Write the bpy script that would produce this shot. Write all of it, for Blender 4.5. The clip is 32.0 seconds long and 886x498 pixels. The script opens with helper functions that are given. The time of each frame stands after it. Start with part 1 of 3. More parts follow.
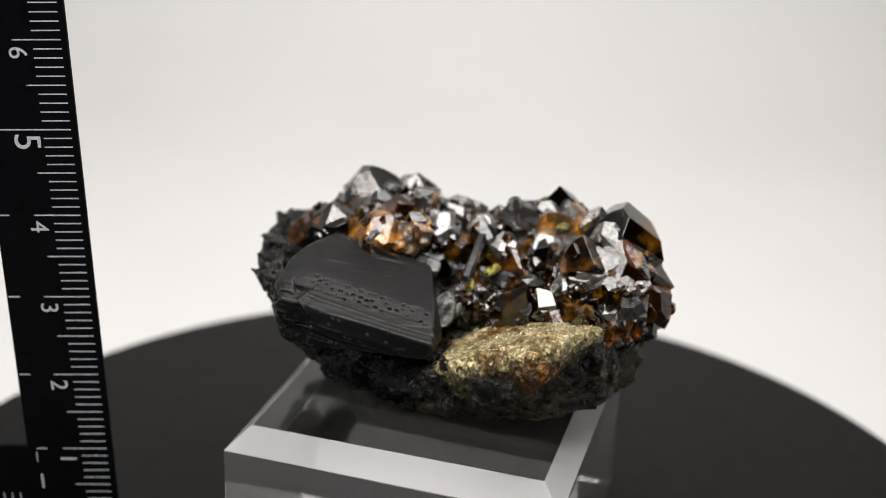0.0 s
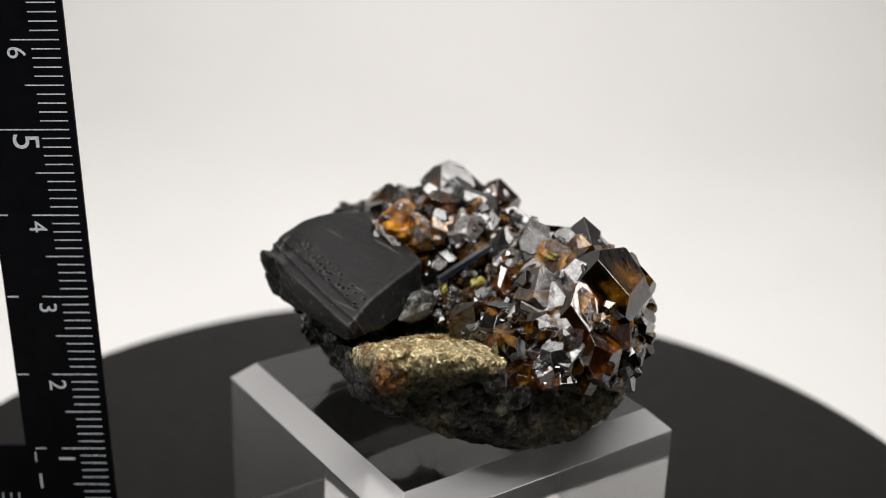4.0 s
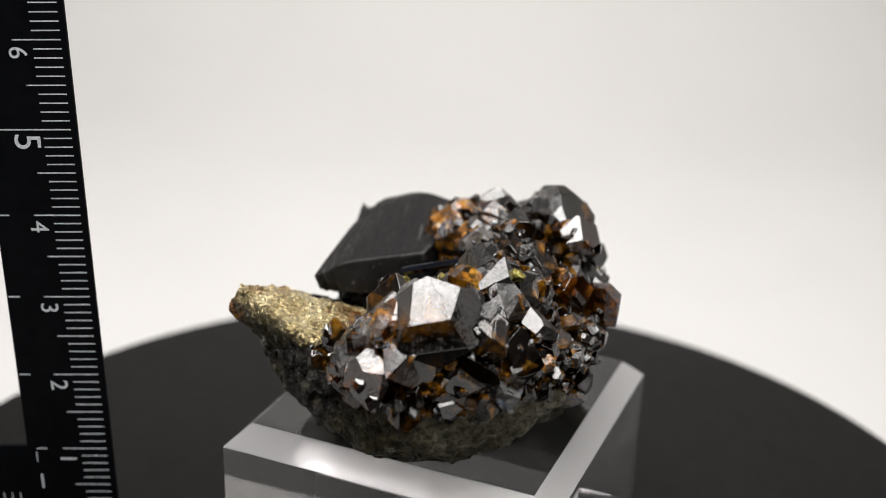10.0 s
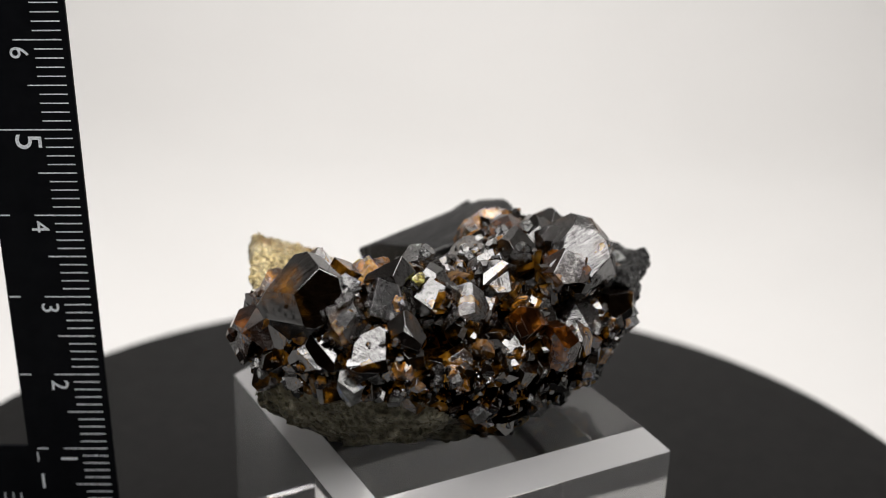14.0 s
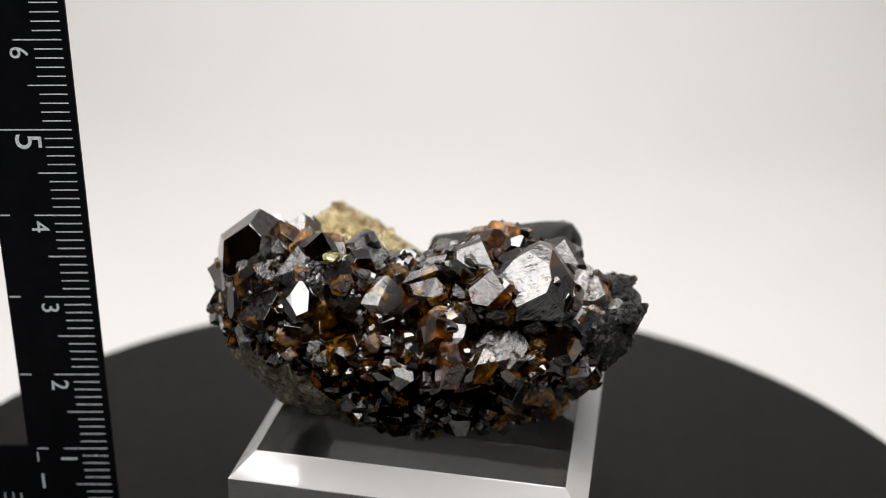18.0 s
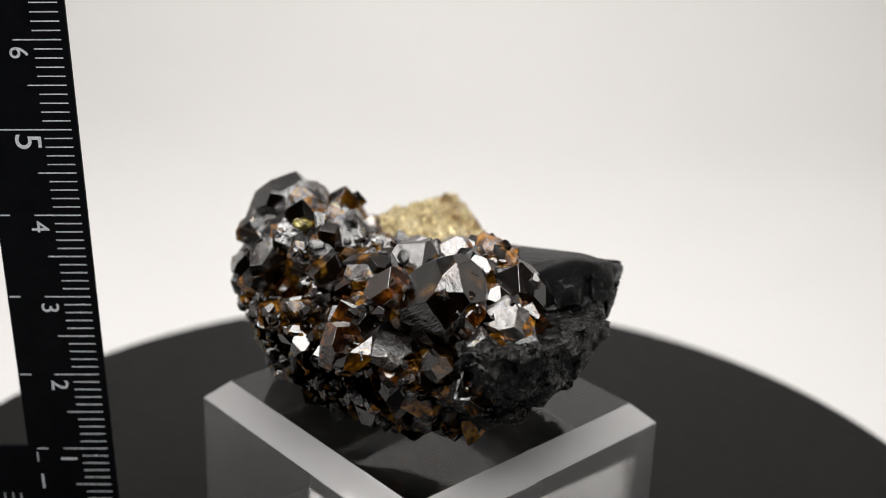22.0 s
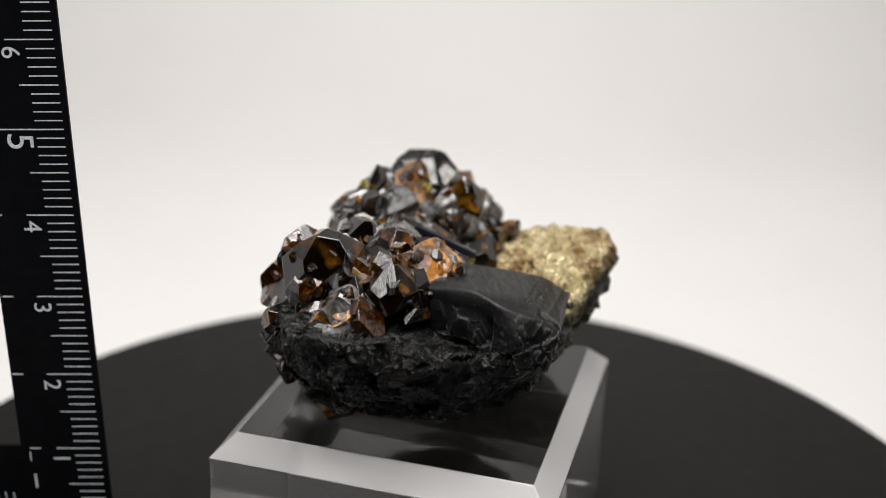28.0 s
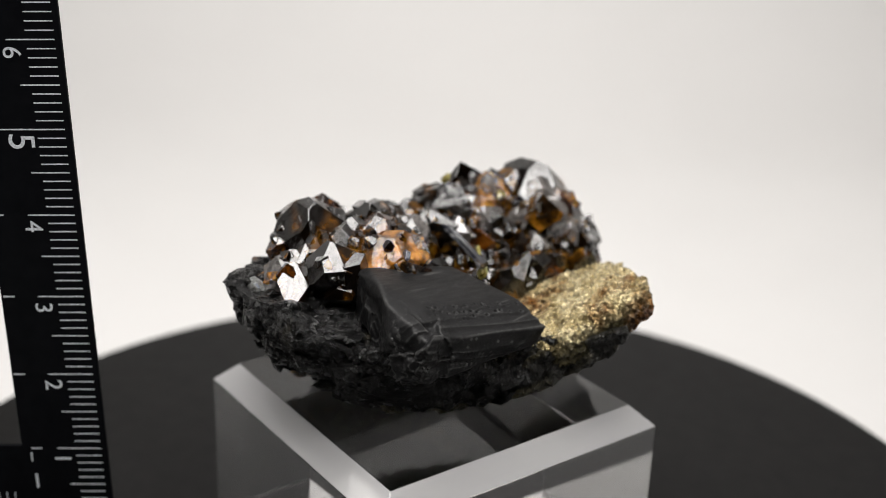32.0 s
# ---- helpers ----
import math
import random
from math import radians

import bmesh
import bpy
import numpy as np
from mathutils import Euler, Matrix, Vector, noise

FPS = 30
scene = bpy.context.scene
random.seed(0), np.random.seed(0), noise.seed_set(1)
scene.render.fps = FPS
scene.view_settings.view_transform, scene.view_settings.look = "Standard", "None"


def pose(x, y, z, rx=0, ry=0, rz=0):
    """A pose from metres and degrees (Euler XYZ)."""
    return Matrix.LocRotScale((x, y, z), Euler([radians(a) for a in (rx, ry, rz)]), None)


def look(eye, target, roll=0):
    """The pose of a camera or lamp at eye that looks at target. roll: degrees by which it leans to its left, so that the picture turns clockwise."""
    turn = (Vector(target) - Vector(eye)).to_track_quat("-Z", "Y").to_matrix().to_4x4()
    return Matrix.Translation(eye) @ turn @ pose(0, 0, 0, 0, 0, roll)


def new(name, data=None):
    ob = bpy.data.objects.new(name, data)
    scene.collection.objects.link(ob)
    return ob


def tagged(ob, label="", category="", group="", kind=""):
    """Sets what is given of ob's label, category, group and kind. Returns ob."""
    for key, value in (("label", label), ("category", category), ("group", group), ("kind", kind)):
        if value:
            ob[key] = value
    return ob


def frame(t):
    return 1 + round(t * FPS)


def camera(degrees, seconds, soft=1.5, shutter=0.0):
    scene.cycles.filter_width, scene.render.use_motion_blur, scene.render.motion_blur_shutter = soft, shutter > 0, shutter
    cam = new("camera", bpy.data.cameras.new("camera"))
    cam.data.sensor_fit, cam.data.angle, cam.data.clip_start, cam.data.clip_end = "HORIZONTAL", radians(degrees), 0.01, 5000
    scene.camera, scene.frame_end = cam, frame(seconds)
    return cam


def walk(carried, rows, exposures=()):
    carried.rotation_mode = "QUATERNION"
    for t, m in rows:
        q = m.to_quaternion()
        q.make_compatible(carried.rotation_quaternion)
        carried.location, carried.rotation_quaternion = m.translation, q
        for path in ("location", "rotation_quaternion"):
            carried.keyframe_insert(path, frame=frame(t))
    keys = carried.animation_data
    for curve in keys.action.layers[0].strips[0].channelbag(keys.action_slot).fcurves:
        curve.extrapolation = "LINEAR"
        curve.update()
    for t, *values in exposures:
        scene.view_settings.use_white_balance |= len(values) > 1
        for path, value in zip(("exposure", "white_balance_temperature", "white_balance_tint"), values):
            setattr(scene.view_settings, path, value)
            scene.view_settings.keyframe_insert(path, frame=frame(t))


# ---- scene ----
cam = camera(39.12, 32.0, soft=0.6)
EYE = Vector((0.0, -0.13807, 0.09821))
VIEW = Vector((0.00117, 0.92557, -0.37859))
walk(cam, [(0.0, look(EYE, EYE + VIEW, 1.946)), (32.0, look(EYE, EYE + VIEW, 1.946))])
cam.data.dof.use_dof, cam.data.dof.focus_distance, cam.data.dof.aperture_fstop = True, 0.136, 18.0
SPIN = -9.596  # degrees a second, clockwise from above

# ---- light ----
world = bpy.data.worlds.new("dim_room")
scene.world = world
world.use_nodes = True
world.node_tree.nodes["Background"].inputs["Color"].default_value = (0.9, 0.95, 1.0, 1)
world.node_tree.nodes["Background"].inputs["Strength"].default_value = 0.06
scene.view_settings.exposure = 0.06


def area_lamp(name, eye, target, sx, sy, watts, colour):
    data = bpy.data.lights.new(name, "AREA")
    data.shape, data.size, data.size_y, data.energy, data.color = "RECTANGLE", sx, sy, watts, colour
    ob = new(name, data)
    ob.matrix_world = look(eye, target)
    return ob


# Three strips light the specimen; the fourth is added to brighten the backdrop.
for y, aim, watts, wide in ((-0.165, (0, -0.155, 0), 0.80, 0.075), (-0.072, (0, -0.072, 0), 0.80, 0.075), (0.021, (0, 0.021, 0), 0.80, 0.075), (0.16, (0, 0.44, 0.24), 0.95, 0.06)):
    area_lamp("overhead_led_strip", (0.0, y, 0.385), aim, 0.36, wide, watts, (1.0, 0.966, 0.94))
# Wide weak fill lamp, added to lift the set; no such source is seen.
area_lamp("top_fill_lamp", (0.0, 0.14, 0.397), (0, 0.14, 0), 0.54, 0.56, 0.16, (1.0, 0.966, 0.94))

MM = 0.001


# ---- small helpers ----
def part(name, bm, material, parent, label=""):
    """Links a bmesh as one mesh object under a thing or a part."""
    me = bpy.data.meshes.new(name)
    bm.to_mesh(me)
    bm.free()
    return part_of(name, me, material, parent, label)


def part_of(name, me, material, parent, label="", m=None):
    if material is not None and not me.materials:
        me.materials.append(material)
    ob = new(name, me)
    ob.parent = parent
    if m is not None:
        ob.matrix_basis = m
    return tagged(ob, label)


def box_mesh(bm, x0, x1, y0, y1, z0, z1, bevel=0.0, seg=2):
    r = bmesh.ops.create_cube(bm, size=1.0)
    vs = r["verts"]
    for v in vs:
        v.co = Vector((x0 if v.co.x < 0 else x1, y0 if v.co.y < 0 else y1, z0 if v.co.z < 0 else z1))
    if bevel:
        es = list({e for v in vs for e in v.link_edges})
        bmesh.ops.bevel(bm, geom=es, offset=bevel, segments=seg, affect="EDGES", profile=0.5)


def shade(ob, smooth=True):
    ob.data.polygons.foreach_set("use_smooth", [smooth] * len(ob.data.polygons))
    return ob


# ---- materials ----
class Nodes:
    """A short way to write a node material round one Principled shader."""

    def __init__(self, name):
        self.m = bpy.data.materials.new(name)
        self.m.use_nodes = True
        self.t = self.m.node_tree
        self.p = self.t.nodes["Principled BSDF"]
        self.coords = self.t.nodes.new("ShaderNodeTexCoord").outputs["Object"]

    def noise(self, scale, detail=6, rough=0.6, vector=None):
        n = self.t.nodes.new("ShaderNodeTexNoise")
        n.inputs["Scale"].default_value, n.inputs["Detail"].default_value, n.inputs["Roughness"].default_value = scale, detail, rough
        self.t.links.new(vector or self.coords, n.inputs["Vector"])
        return n.outputs["Fac"]

    def cells(self, scale, feature="F1", out="Distance"):
        n = self.t.nodes.new("ShaderNodeTexVoronoi")
        n.feature = feature
        n.inputs["Scale"].default_value = scale
        self.t.links.new(self.coords, n.inputs["Vector"])
        return n.outputs[out]

    def stretched(self, sx, sy, sz, rx=0, ry=0, rz=0):
        n = self.t.nodes.new("ShaderNodeMapping")
        n.inputs["Scale"].default_value = (sx, sy, sz)
        n.inputs["Rotation"].default_value = (radians(rx), radians(ry), radians(rz))
        self.t.links.new(self.coords, n.inputs["Vector"])
        return n.outputs["Vector"]

    def ramp(self, fac, stops, mode="LINEAR"):
        n = self.t.nodes.new("ShaderNodeValToRGB")
        n.color_ramp.interpolation = mode
        while len(n.color_ramp.elements) < len(stops):
            n.color_ramp.elements.new(0.5)
        for e, (pos, col) in zip(n.color_ramp.elements, stops):
            e.position = pos
            e.color = (*col, 1) if not isinstance(col, (int, float)) else (col, col, col, 1)
        self.t.links.new(fac, n.inputs["Fac"])
        return n.outputs["Color"]

    def mix(self, fac, a, b):
        n = self.t.nodes.new("ShaderNodeMix")
        n.data_type = "RGBA"
        for sock, v in ((n.inputs["Factor"], fac), (n.inputs["A"], a), (n.inputs["B"], b)):
            if isinstance(v, (int, float)):
                sock.default_value = v
            elif isinstance(v, tuple):
                sock.default_value = (*v, 1)
            else:
                self.t.links.new(v, sock)
        return n.outputs["Result"]

    def math(self, op, a, b=0.0):
        n = self.t.nodes.new("ShaderNodeMath")
        n.operation = op
        for sock, v in zip(n.inputs, (a, b)):
            if isinstance(v, (int, float)):
                sock.default_value = v
            else:
                self.t.links.new(v, sock)
        return n.outputs["Value"]

    def random(self):
        return self.t.nodes.new("ShaderNodeObjectInfo").outputs["Random"]

    def bump(self, height, strength, distance):
        n = self.t.nodes.new("ShaderNodeBump")
        n.inputs["Strength"].default_value, n.inputs["Distance"].default_value = strength, distance
        self.t.links.new(height, n.inputs["Height"])
        self.t.links.new(n.outputs["Normal"], self.p.inputs["Normal"])

    def sparkle(self, scale, amount, second=0.0, third=0.0):
        """Tilts the surface cell by cell, like the small faces of a granular crust."""
        last = self.p.inputs["Normal"].links[0].from_socket
        for sc, k in ((scale * 0.36, third), (scale, amount), (scale * 2.3, second)):
            if not k:
                continue
            col = self.cells(sc, "F1", "Color")
            off = self.t.nodes.new("ShaderNodeVectorMath")
            off.operation = "MULTIPLY_ADD"
            off.inputs[1].default_value, off.inputs[2].default_value = (k, k, k), (-k / 2, -k / 2, -k / 2)
            self.t.links.new(col, off.inputs[0])
            add = self.t.nodes.new("ShaderNodeVectorMath")
            self.t.links.new(last, add.inputs[0])
            self.t.links.new(off.outputs["Vector"], add.inputs[1])
            norm = self.t.nodes.new("ShaderNodeVectorMath")
            norm.operation = "NORMALIZE"
            self.t.links.new(add.outputs["Vector"], norm.inputs[0])
            last = norm.outputs["Vector"]
        self.t.links.new(last, self.p.inputs["Normal"])

    def set(self, **values):
        for k, v in values.items():
            sock = self.p.inputs[k.replace("_", " ")]
            if isinstance(v, (int, float)):
                sock.default_value = v
            elif isinstance(v, tuple):
                sock.default_value = (*v, 1) if len(v) == 3 else v
            else:
                self.t.links.new(v, sock)
        return self


def make_backdrop():
    n = Nodes("white_paper")
    n.set(Base_Color=n.ramp(n.noise(9, 3), [(0.3, (0.728, 0.722, 0.712)), (0.7, (0.758, 0.752, 0.742))]), Roughness=0.85, IOR=1.3)
    return n.m


def make_room():
    n = Nodes("dim_wall")
    n.set(Base_Color=n.ramp(n.noise(2, 3), [(0.3, (0.12, 0.12, 0.12)), (0.7, (0.16, 0.155, 0.15))]), Roughness=0.9)
    return n.m


def make_disc():
    n = Nodes("black_turntable_plastic")
    n.set(Base_Color=n.ramp(n.noise(60, 4), [(0.3, (0.0034, 0.0033, 0.0033)), (0.7, (0.0050, 0.0049, 0.0049))]),
          Roughness=n.ramp(n.noise(300, 4), [(0.3, 0.46), (0.7, 0.54)]), IOR=1.26)
    n.bump(n.noise(2500, 3), 0.05, 0.0002)
    return n.m


def make_acrylic():
    n = Nodes("clear_acrylic")
    n.set(Base_Color=(0.985, 0.99, 0.985), Roughness=n.ramp(n.noise(180, 3), [(0.35, 0.0), (0.75, 0.03)]), IOR=1.49, Transmission_Weight=1.0)
    return n.m


def make_satin():
    n = Nodes("satin_acrylic")
    wear = n.noise(260, 6, 0.7)
    # Besides the satin finish, a white share paints in light the chamfers catch.
    n.set(Base_Color=(0.96, 0.96, 0.965), Roughness=n.ramp(wear, [(0.35, 0.10), (0.7, 0.18)]), IOR=1.49, Transmission_Weight=0.58)
    n.bump(n.noise(120, 2, 0.5), 0.03, 0.001)
    return n.m


def make_sawn():
    n = Nodes("whitened_acrylic")
    # White share in the colour stands in for light seen through the sides.
    n.set(Base_Color=(0.95, 0.95, 0.955), Roughness=n.ramp(n.noise(240, 5, 0.65), [(0.35, 0.0), (0.7, 0.03)]), IOR=1.49, Transmission_Weight=0.84)
    return n.m


def make_ruler():
    n = Nodes("matte_black_plastic")
    n.set(Base_Color=n.ramp(n.noise(400, 5), [(0.3, (0.003, 0.0035, 0.0045)), (0.75, (0.006, 0.0065, 0.008))]),
          Roughness=n.ramp(n.noise(900, 4), [(0.3, 0.42), (0.7, 0.6)]), IOR=1.12)
    n.bump(n.noise(4000, 3), 0.1, 0.00005)
    return n.m


def make_ink():
    n = Nodes("white_print")
    n.set(Base_Color=n.ramp(n.noise(3000, 4), [(0.35, (0.50, 0.54, 0.58)), (0.55, (0.80, 0.84, 0.88))]), Roughness=0.6)
    return n.m


def make_black_crystal():
    n = Nodes("dull_black_crystal")
    streak = n.noise(1500, 5, 0.6, n.stretched(0.06, 1.0, 1.0, 0, 15, -9))
    scratch = n.ramp(n.noise(900, 3, 0.5, n.stretched(0.05, 1.0, 0.6, 20, 0, 38)), [(0.66, 0.0), (0.70, 1.0)])
    specks = n.ramp(n.noise(4200, 5, 0.7), [(0.64, 0.0), (0.70, 1.0)])
    edge = n.t.nodes.new("ShaderNodeNewGeometry").outputs["Pointiness"]
    worn = n.math("MULTIPLY", n.ramp(edge, [(0.508, 0.0), (0.545, 1.0)]), n.ramp(n.noise(700, 6, 0.7), [(0.36, 0.2), (0.6, 1.0)]))
    base = n.ramp(n.noise(350, 7, 0.68), [(0.3, (0.003, 0.003, 0.0033)), (0.7, (0.010, 0.010, 0.0105))])
    light = n.math("MAXIMUM", n.math("MULTIPLY", worn, 0.3), n.math("MAXIMUM", n.math("MULTIPLY", specks, 0.55), n.math("MULTIPLY", scratch, 0.15)))
    n.set(Base_Color=n.mix(light, base, (0.28, 0.28, 0.27)), Roughness=n.ramp(streak, [(0.3, 0.40), (0.7, 0.60)]), IOR=1.34)
    n.bump(n.math("ADD", n.math("MULTIPLY", streak, 0.25), n.math("MULTIPLY", n.noise(3200, 6, 0.7), 0.4)), 0.4, 0.0003)
    return n.m


def make_black_rock():
    n = Nodes("black_granular_rock")
    g = n.noise(900, 8, 0.72)
    n.set(Base_Color=n.mix(n.ramp(n.noise(130, 4), [(0.62, 0.0), (0.75, 0.7)]), n.ramp(g, [(0.3, (0.003, 0.003, 0.003)), (0.62, (0.007, 0.007, 0.007)), (0.8, (0.02, 0.019, 0.018))]), (0.05, 0.042, 0.02)),
          Roughness=n.ramp(n.cells(1500, "F1", "Color"), [(0.2, 0.04), (0.5, 0.12), (0.85, 0.3)]), IOR=1.5)
    n.bump(n.math("ADD", n.math("MULTIPLY", g, 0.8), n.math("MULTIPLY", n.cells(1100), 0.5)), 0.9, 0.0008)
    n.sparkle(2100, 1.1, 0.9, 0.7)
    return n.m


def make_matrix():
    n = Nodes("dark_olive_matrix")
    g = n.noise(520, 9, 0.74)
    big = n.noise(85, 5)
    dark = n.ramp(g, [(0.3, (0.003, 0.0028, 0.002)), (0.6, (0.011, 0.010, 0.006)), (0.8, (0.05, 0.04, 0.02))])
    olive = n.ramp(g, [(0.3, (0.016, 0.014, 0.007)), (0.5, (0.14, 0.122, 0.062)), (0.72, (0.46, 0.40, 0.23))])
    xyz = n.t.nodes.new("ShaderNodeSeparateXYZ")
    n.t.links.new(n.coords, xyz.inputs[0])
    height = n.math("ADD", xyz.outputs["Z"], n.math("MULTIPLY", n.noise(160, 4), 0.004))
    band = n.ramp(n.math("MULTIPLY", height, 20.0), [(0.705, 1.0), (0.75, 0.0)])
    gap = n.t.nodes.new("ShaderNodeVectorMath")
    gap.operation = "DISTANCE"
    gap.inputs[1].default_value = (0.021, 0.010, 0.0325)
    n.t.links.new(n.coords, gap.inputs[0])
    crust = n.ramp(n.math("ADD", n.math("MULTIPLY", gap.outputs["Value"], 60.0), n.math("MULTIPLY", n.noise(400, 5), 0.4)), [(0.62, 0.9), (0.95, 0.0)])
    n.set(Base_Color=n.mix(crust, n.mix(n.math("MULTIPLY", band, n.ramp(big, [(0.42, 0.0), (0.58, 1.0)])), dark, olive), n.ramp(g, [(0.3, (0.07, 0.062, 0.04)), (0.5, (0.34, 0.31, 0.21)), (0.72, (0.66, 0.62, 0.47))])), Roughness=n.ramp(n.noise(1200, 5), [(0.35, 0.12), (0.65, 0.55)]), IOR=1.65, Metallic=n.math("MULTIPLY", band, 0.35))
    n.bump(n.math("ADD", g, n.math("MULTIPLY", n.cells(1000), 0.5)), 1.0, 0.0011)
    n.sparkle(2000, 1.1, 0.8, 0.4)
    return n.m


def make_pyrite():
    n = Nodes("pale_gold_sulphide_crust")
    g = n.noise(420, 8, 0.68)
    base = n.ramp(g, [(0.25, (0.19, 0.14, 0.06)), (0.45, (0.54, 0.44, 0.23)), (0.7, (0.85, 0.75, 0.48))])
    tip = n.t.nodes.new("ShaderNodeVectorMath")
    tip.operation = "DISTANCE"
    tip.inputs[1].default_value = (0.0105, -0.0235, 0.0355)
    n.t.links.new(n.coords, tip.inputs[0])
    near = n.ramp(n.math("ADD", n.math("MULTIPLY", tip.outputs["Value"], 120.0), n.math("MULTIPLY", n.noise(500, 5), 0.5)), [(0.50, 1.0), (0.80, 0.0)])
    rust = n.math("MAXIMUM", near, n.ramp(n.noise(150, 5), [(0.52, 0.0), (0.64, 1.0)]))
    xyz = n.t.nodes.new("ShaderNodeSeparateXYZ")
    n.t.links.new(n.coords, xyz.inputs[0])
    over = n.math("SUBTRACT", n.math("ADD", xyz.outputs["Z"], n.math("MULTIPLY", xyz.outputs["Y"], 0.433)), n.math("MULTIPLY", xyz.outputs["X"], 0.301))
    over = n.math("ADD", over, n.math("MULTIPLY", n.noise(220, 5), 0.003))
    gold = n.ramp(n.math("MULTIPLY", over, 20.0), [(0.53, 0.0), (0.565, 1.0)])
    olive = n.ramp(n.noise(600, 8, 0.72), [(0.3, (0.012, 0.010, 0.005)), (0.52, (0.09, 0.075, 0.032)), (0.75, (0.34, 0.28, 0.14))])
    n.set(Base_Color=n.mix(near, n.mix(gold, olive, n.mix(rust, base, (0.22, 0.095, 0.02))), n.ramp(n.noise(900, 4), [(0.4, (0.05, 0.018, 0.004)), (0.65, (0.42, 0.17, 0.03))])), Metallic=n.math("ADD", 0.25, n.math("MULTIPLY", gold, 0.45)), Roughness=n.ramp(n.cells(2300, "F1", "Color"), [(0.2, 0.10), (0.8, 0.42)]))
    n.bump(n.math("ADD", n.math("MULTIPLY", n.noise(2600, 5, 0.7), 0.6), n.math("MULTIPLY", g, 0.5)), 0.9, 0.0005)
    n.sparkle(2800, 1.25, 0.9)
    return n.m


def make_crystal(name, body, amber, share, coat=2.0, polish=0.03, striae=0.08, flecks=0.0, local=True, clear=0.0):
    """A glossy skin over a near-black body; cloudy amber zones put the glow of light inside into the colour.
    The crystals are built one unit in radius, so the scales here are per radius; local=False: in metres."""
    n = Nodes(name)
    k = 1.0 if local else 420.0
    v = n.coords
    if local:
        shift = n.t.nodes.new("ShaderNodeVectorMath")
        shift.operation = "ADD"
        n.t.links.new(n.coords, shift.inputs[0])
        n.t.links.new(n.math("MULTIPLY", n.random(), 40.0), shift.inputs[1])
        v = shift.outputs["Vector"]
    glow_zone = n.ramp(n.noise(0.8 * k, 3, 0.5, v), [(0.62 - 0.34 * share, 0.0), (0.78 - 0.34 * share, 1.0)])
    veins = n.noise(3.4 * k, 6, 0.7, v)
    glow = n.noise(1.3 * k, 2, 0.5, v)
    tint = n.ramp(n.math("ADD", n.math("MULTIPLY", veins, 0.3), n.math("MULTIPLY", glow, 0.7)),
                  [(0.36, tuple(c * 0.05 for c in amber)), (0.47, tuple(c * 0.22 for c in amber)), (0.55, tuple(c * 0.7 for c in amber)), (0.64, (amber[0], min(1, amber[1] * 1.25), amber[2] * 2.0))])
    dark = n.ramp(n.noise(5.0 * k, 6, 0.65, v), [(0.35, tuple(c * 0.4 for c in body)), (0.65, body)])
    n.set(Base_Color=n.mix(glow_zone, dark, tint), Metallic=n.math("MULTIPLY", glow_zone, 0.25), Roughness=0.3, IOR=1.02, Specular_IOR_Level=0.0,
          Coat_Weight=1.0, Coat_IOR=coat, Coat_Roughness=n.ramp(n.noise(2.6 * k, 7, 0.7, v), [(0.42, polish * 0.3), (0.58, polish), (0.72, polish * 2.6)]))
    if clear:
        n.set(Transmission_Weight=n.math("MULTIPLY", glow_zone, clear))
    n.bump(veins, 0.4, 0.2 / k)
    n.sparkle(4.5 * k, 0.9 + flecks, 0.6 + flecks, 0.5)
    stripes = n.t.nodes.new("ShaderNodeMapping")
    stripes.inputs["Scale"].default_value = (0.5 * k, 16 * k, 1.5 * k)
    stripes.inputs["Rotation"].default_value = (0.4, 0.3, 0.6)
    n.t.links.new(v, stripes.inputs["Vector"])
    lines = n.ramp(n.noise(1.0, 3, 0.6, stripes.outputs["Vector"]), [(0.42, 0.0), (0.47, 1.0), (0.55, 0.55), (0.60, 0.9)])
    skin = n.t.nodes.new("ShaderNodeBump")
    skin.inputs["Strength"].default_value, skin.inputs["Distance"].default_value = striae, 0.12 / k
    n.t.links.new(n.math("ADD", n.math("MULTIPLY", lines, 0.3), n.math("ADD", n.math("MULTIPLY", n.noise(1.8 * k, 2, 0.5, v), 1.0), n.math("MULTIPLY", n.noise(7 * k, 4, 0.6, v), 0.22))), skin.inputs["Height"])
    n.t.links.new(skin.outputs["Normal"], n.p.inputs["Coat Normal"])
    return n


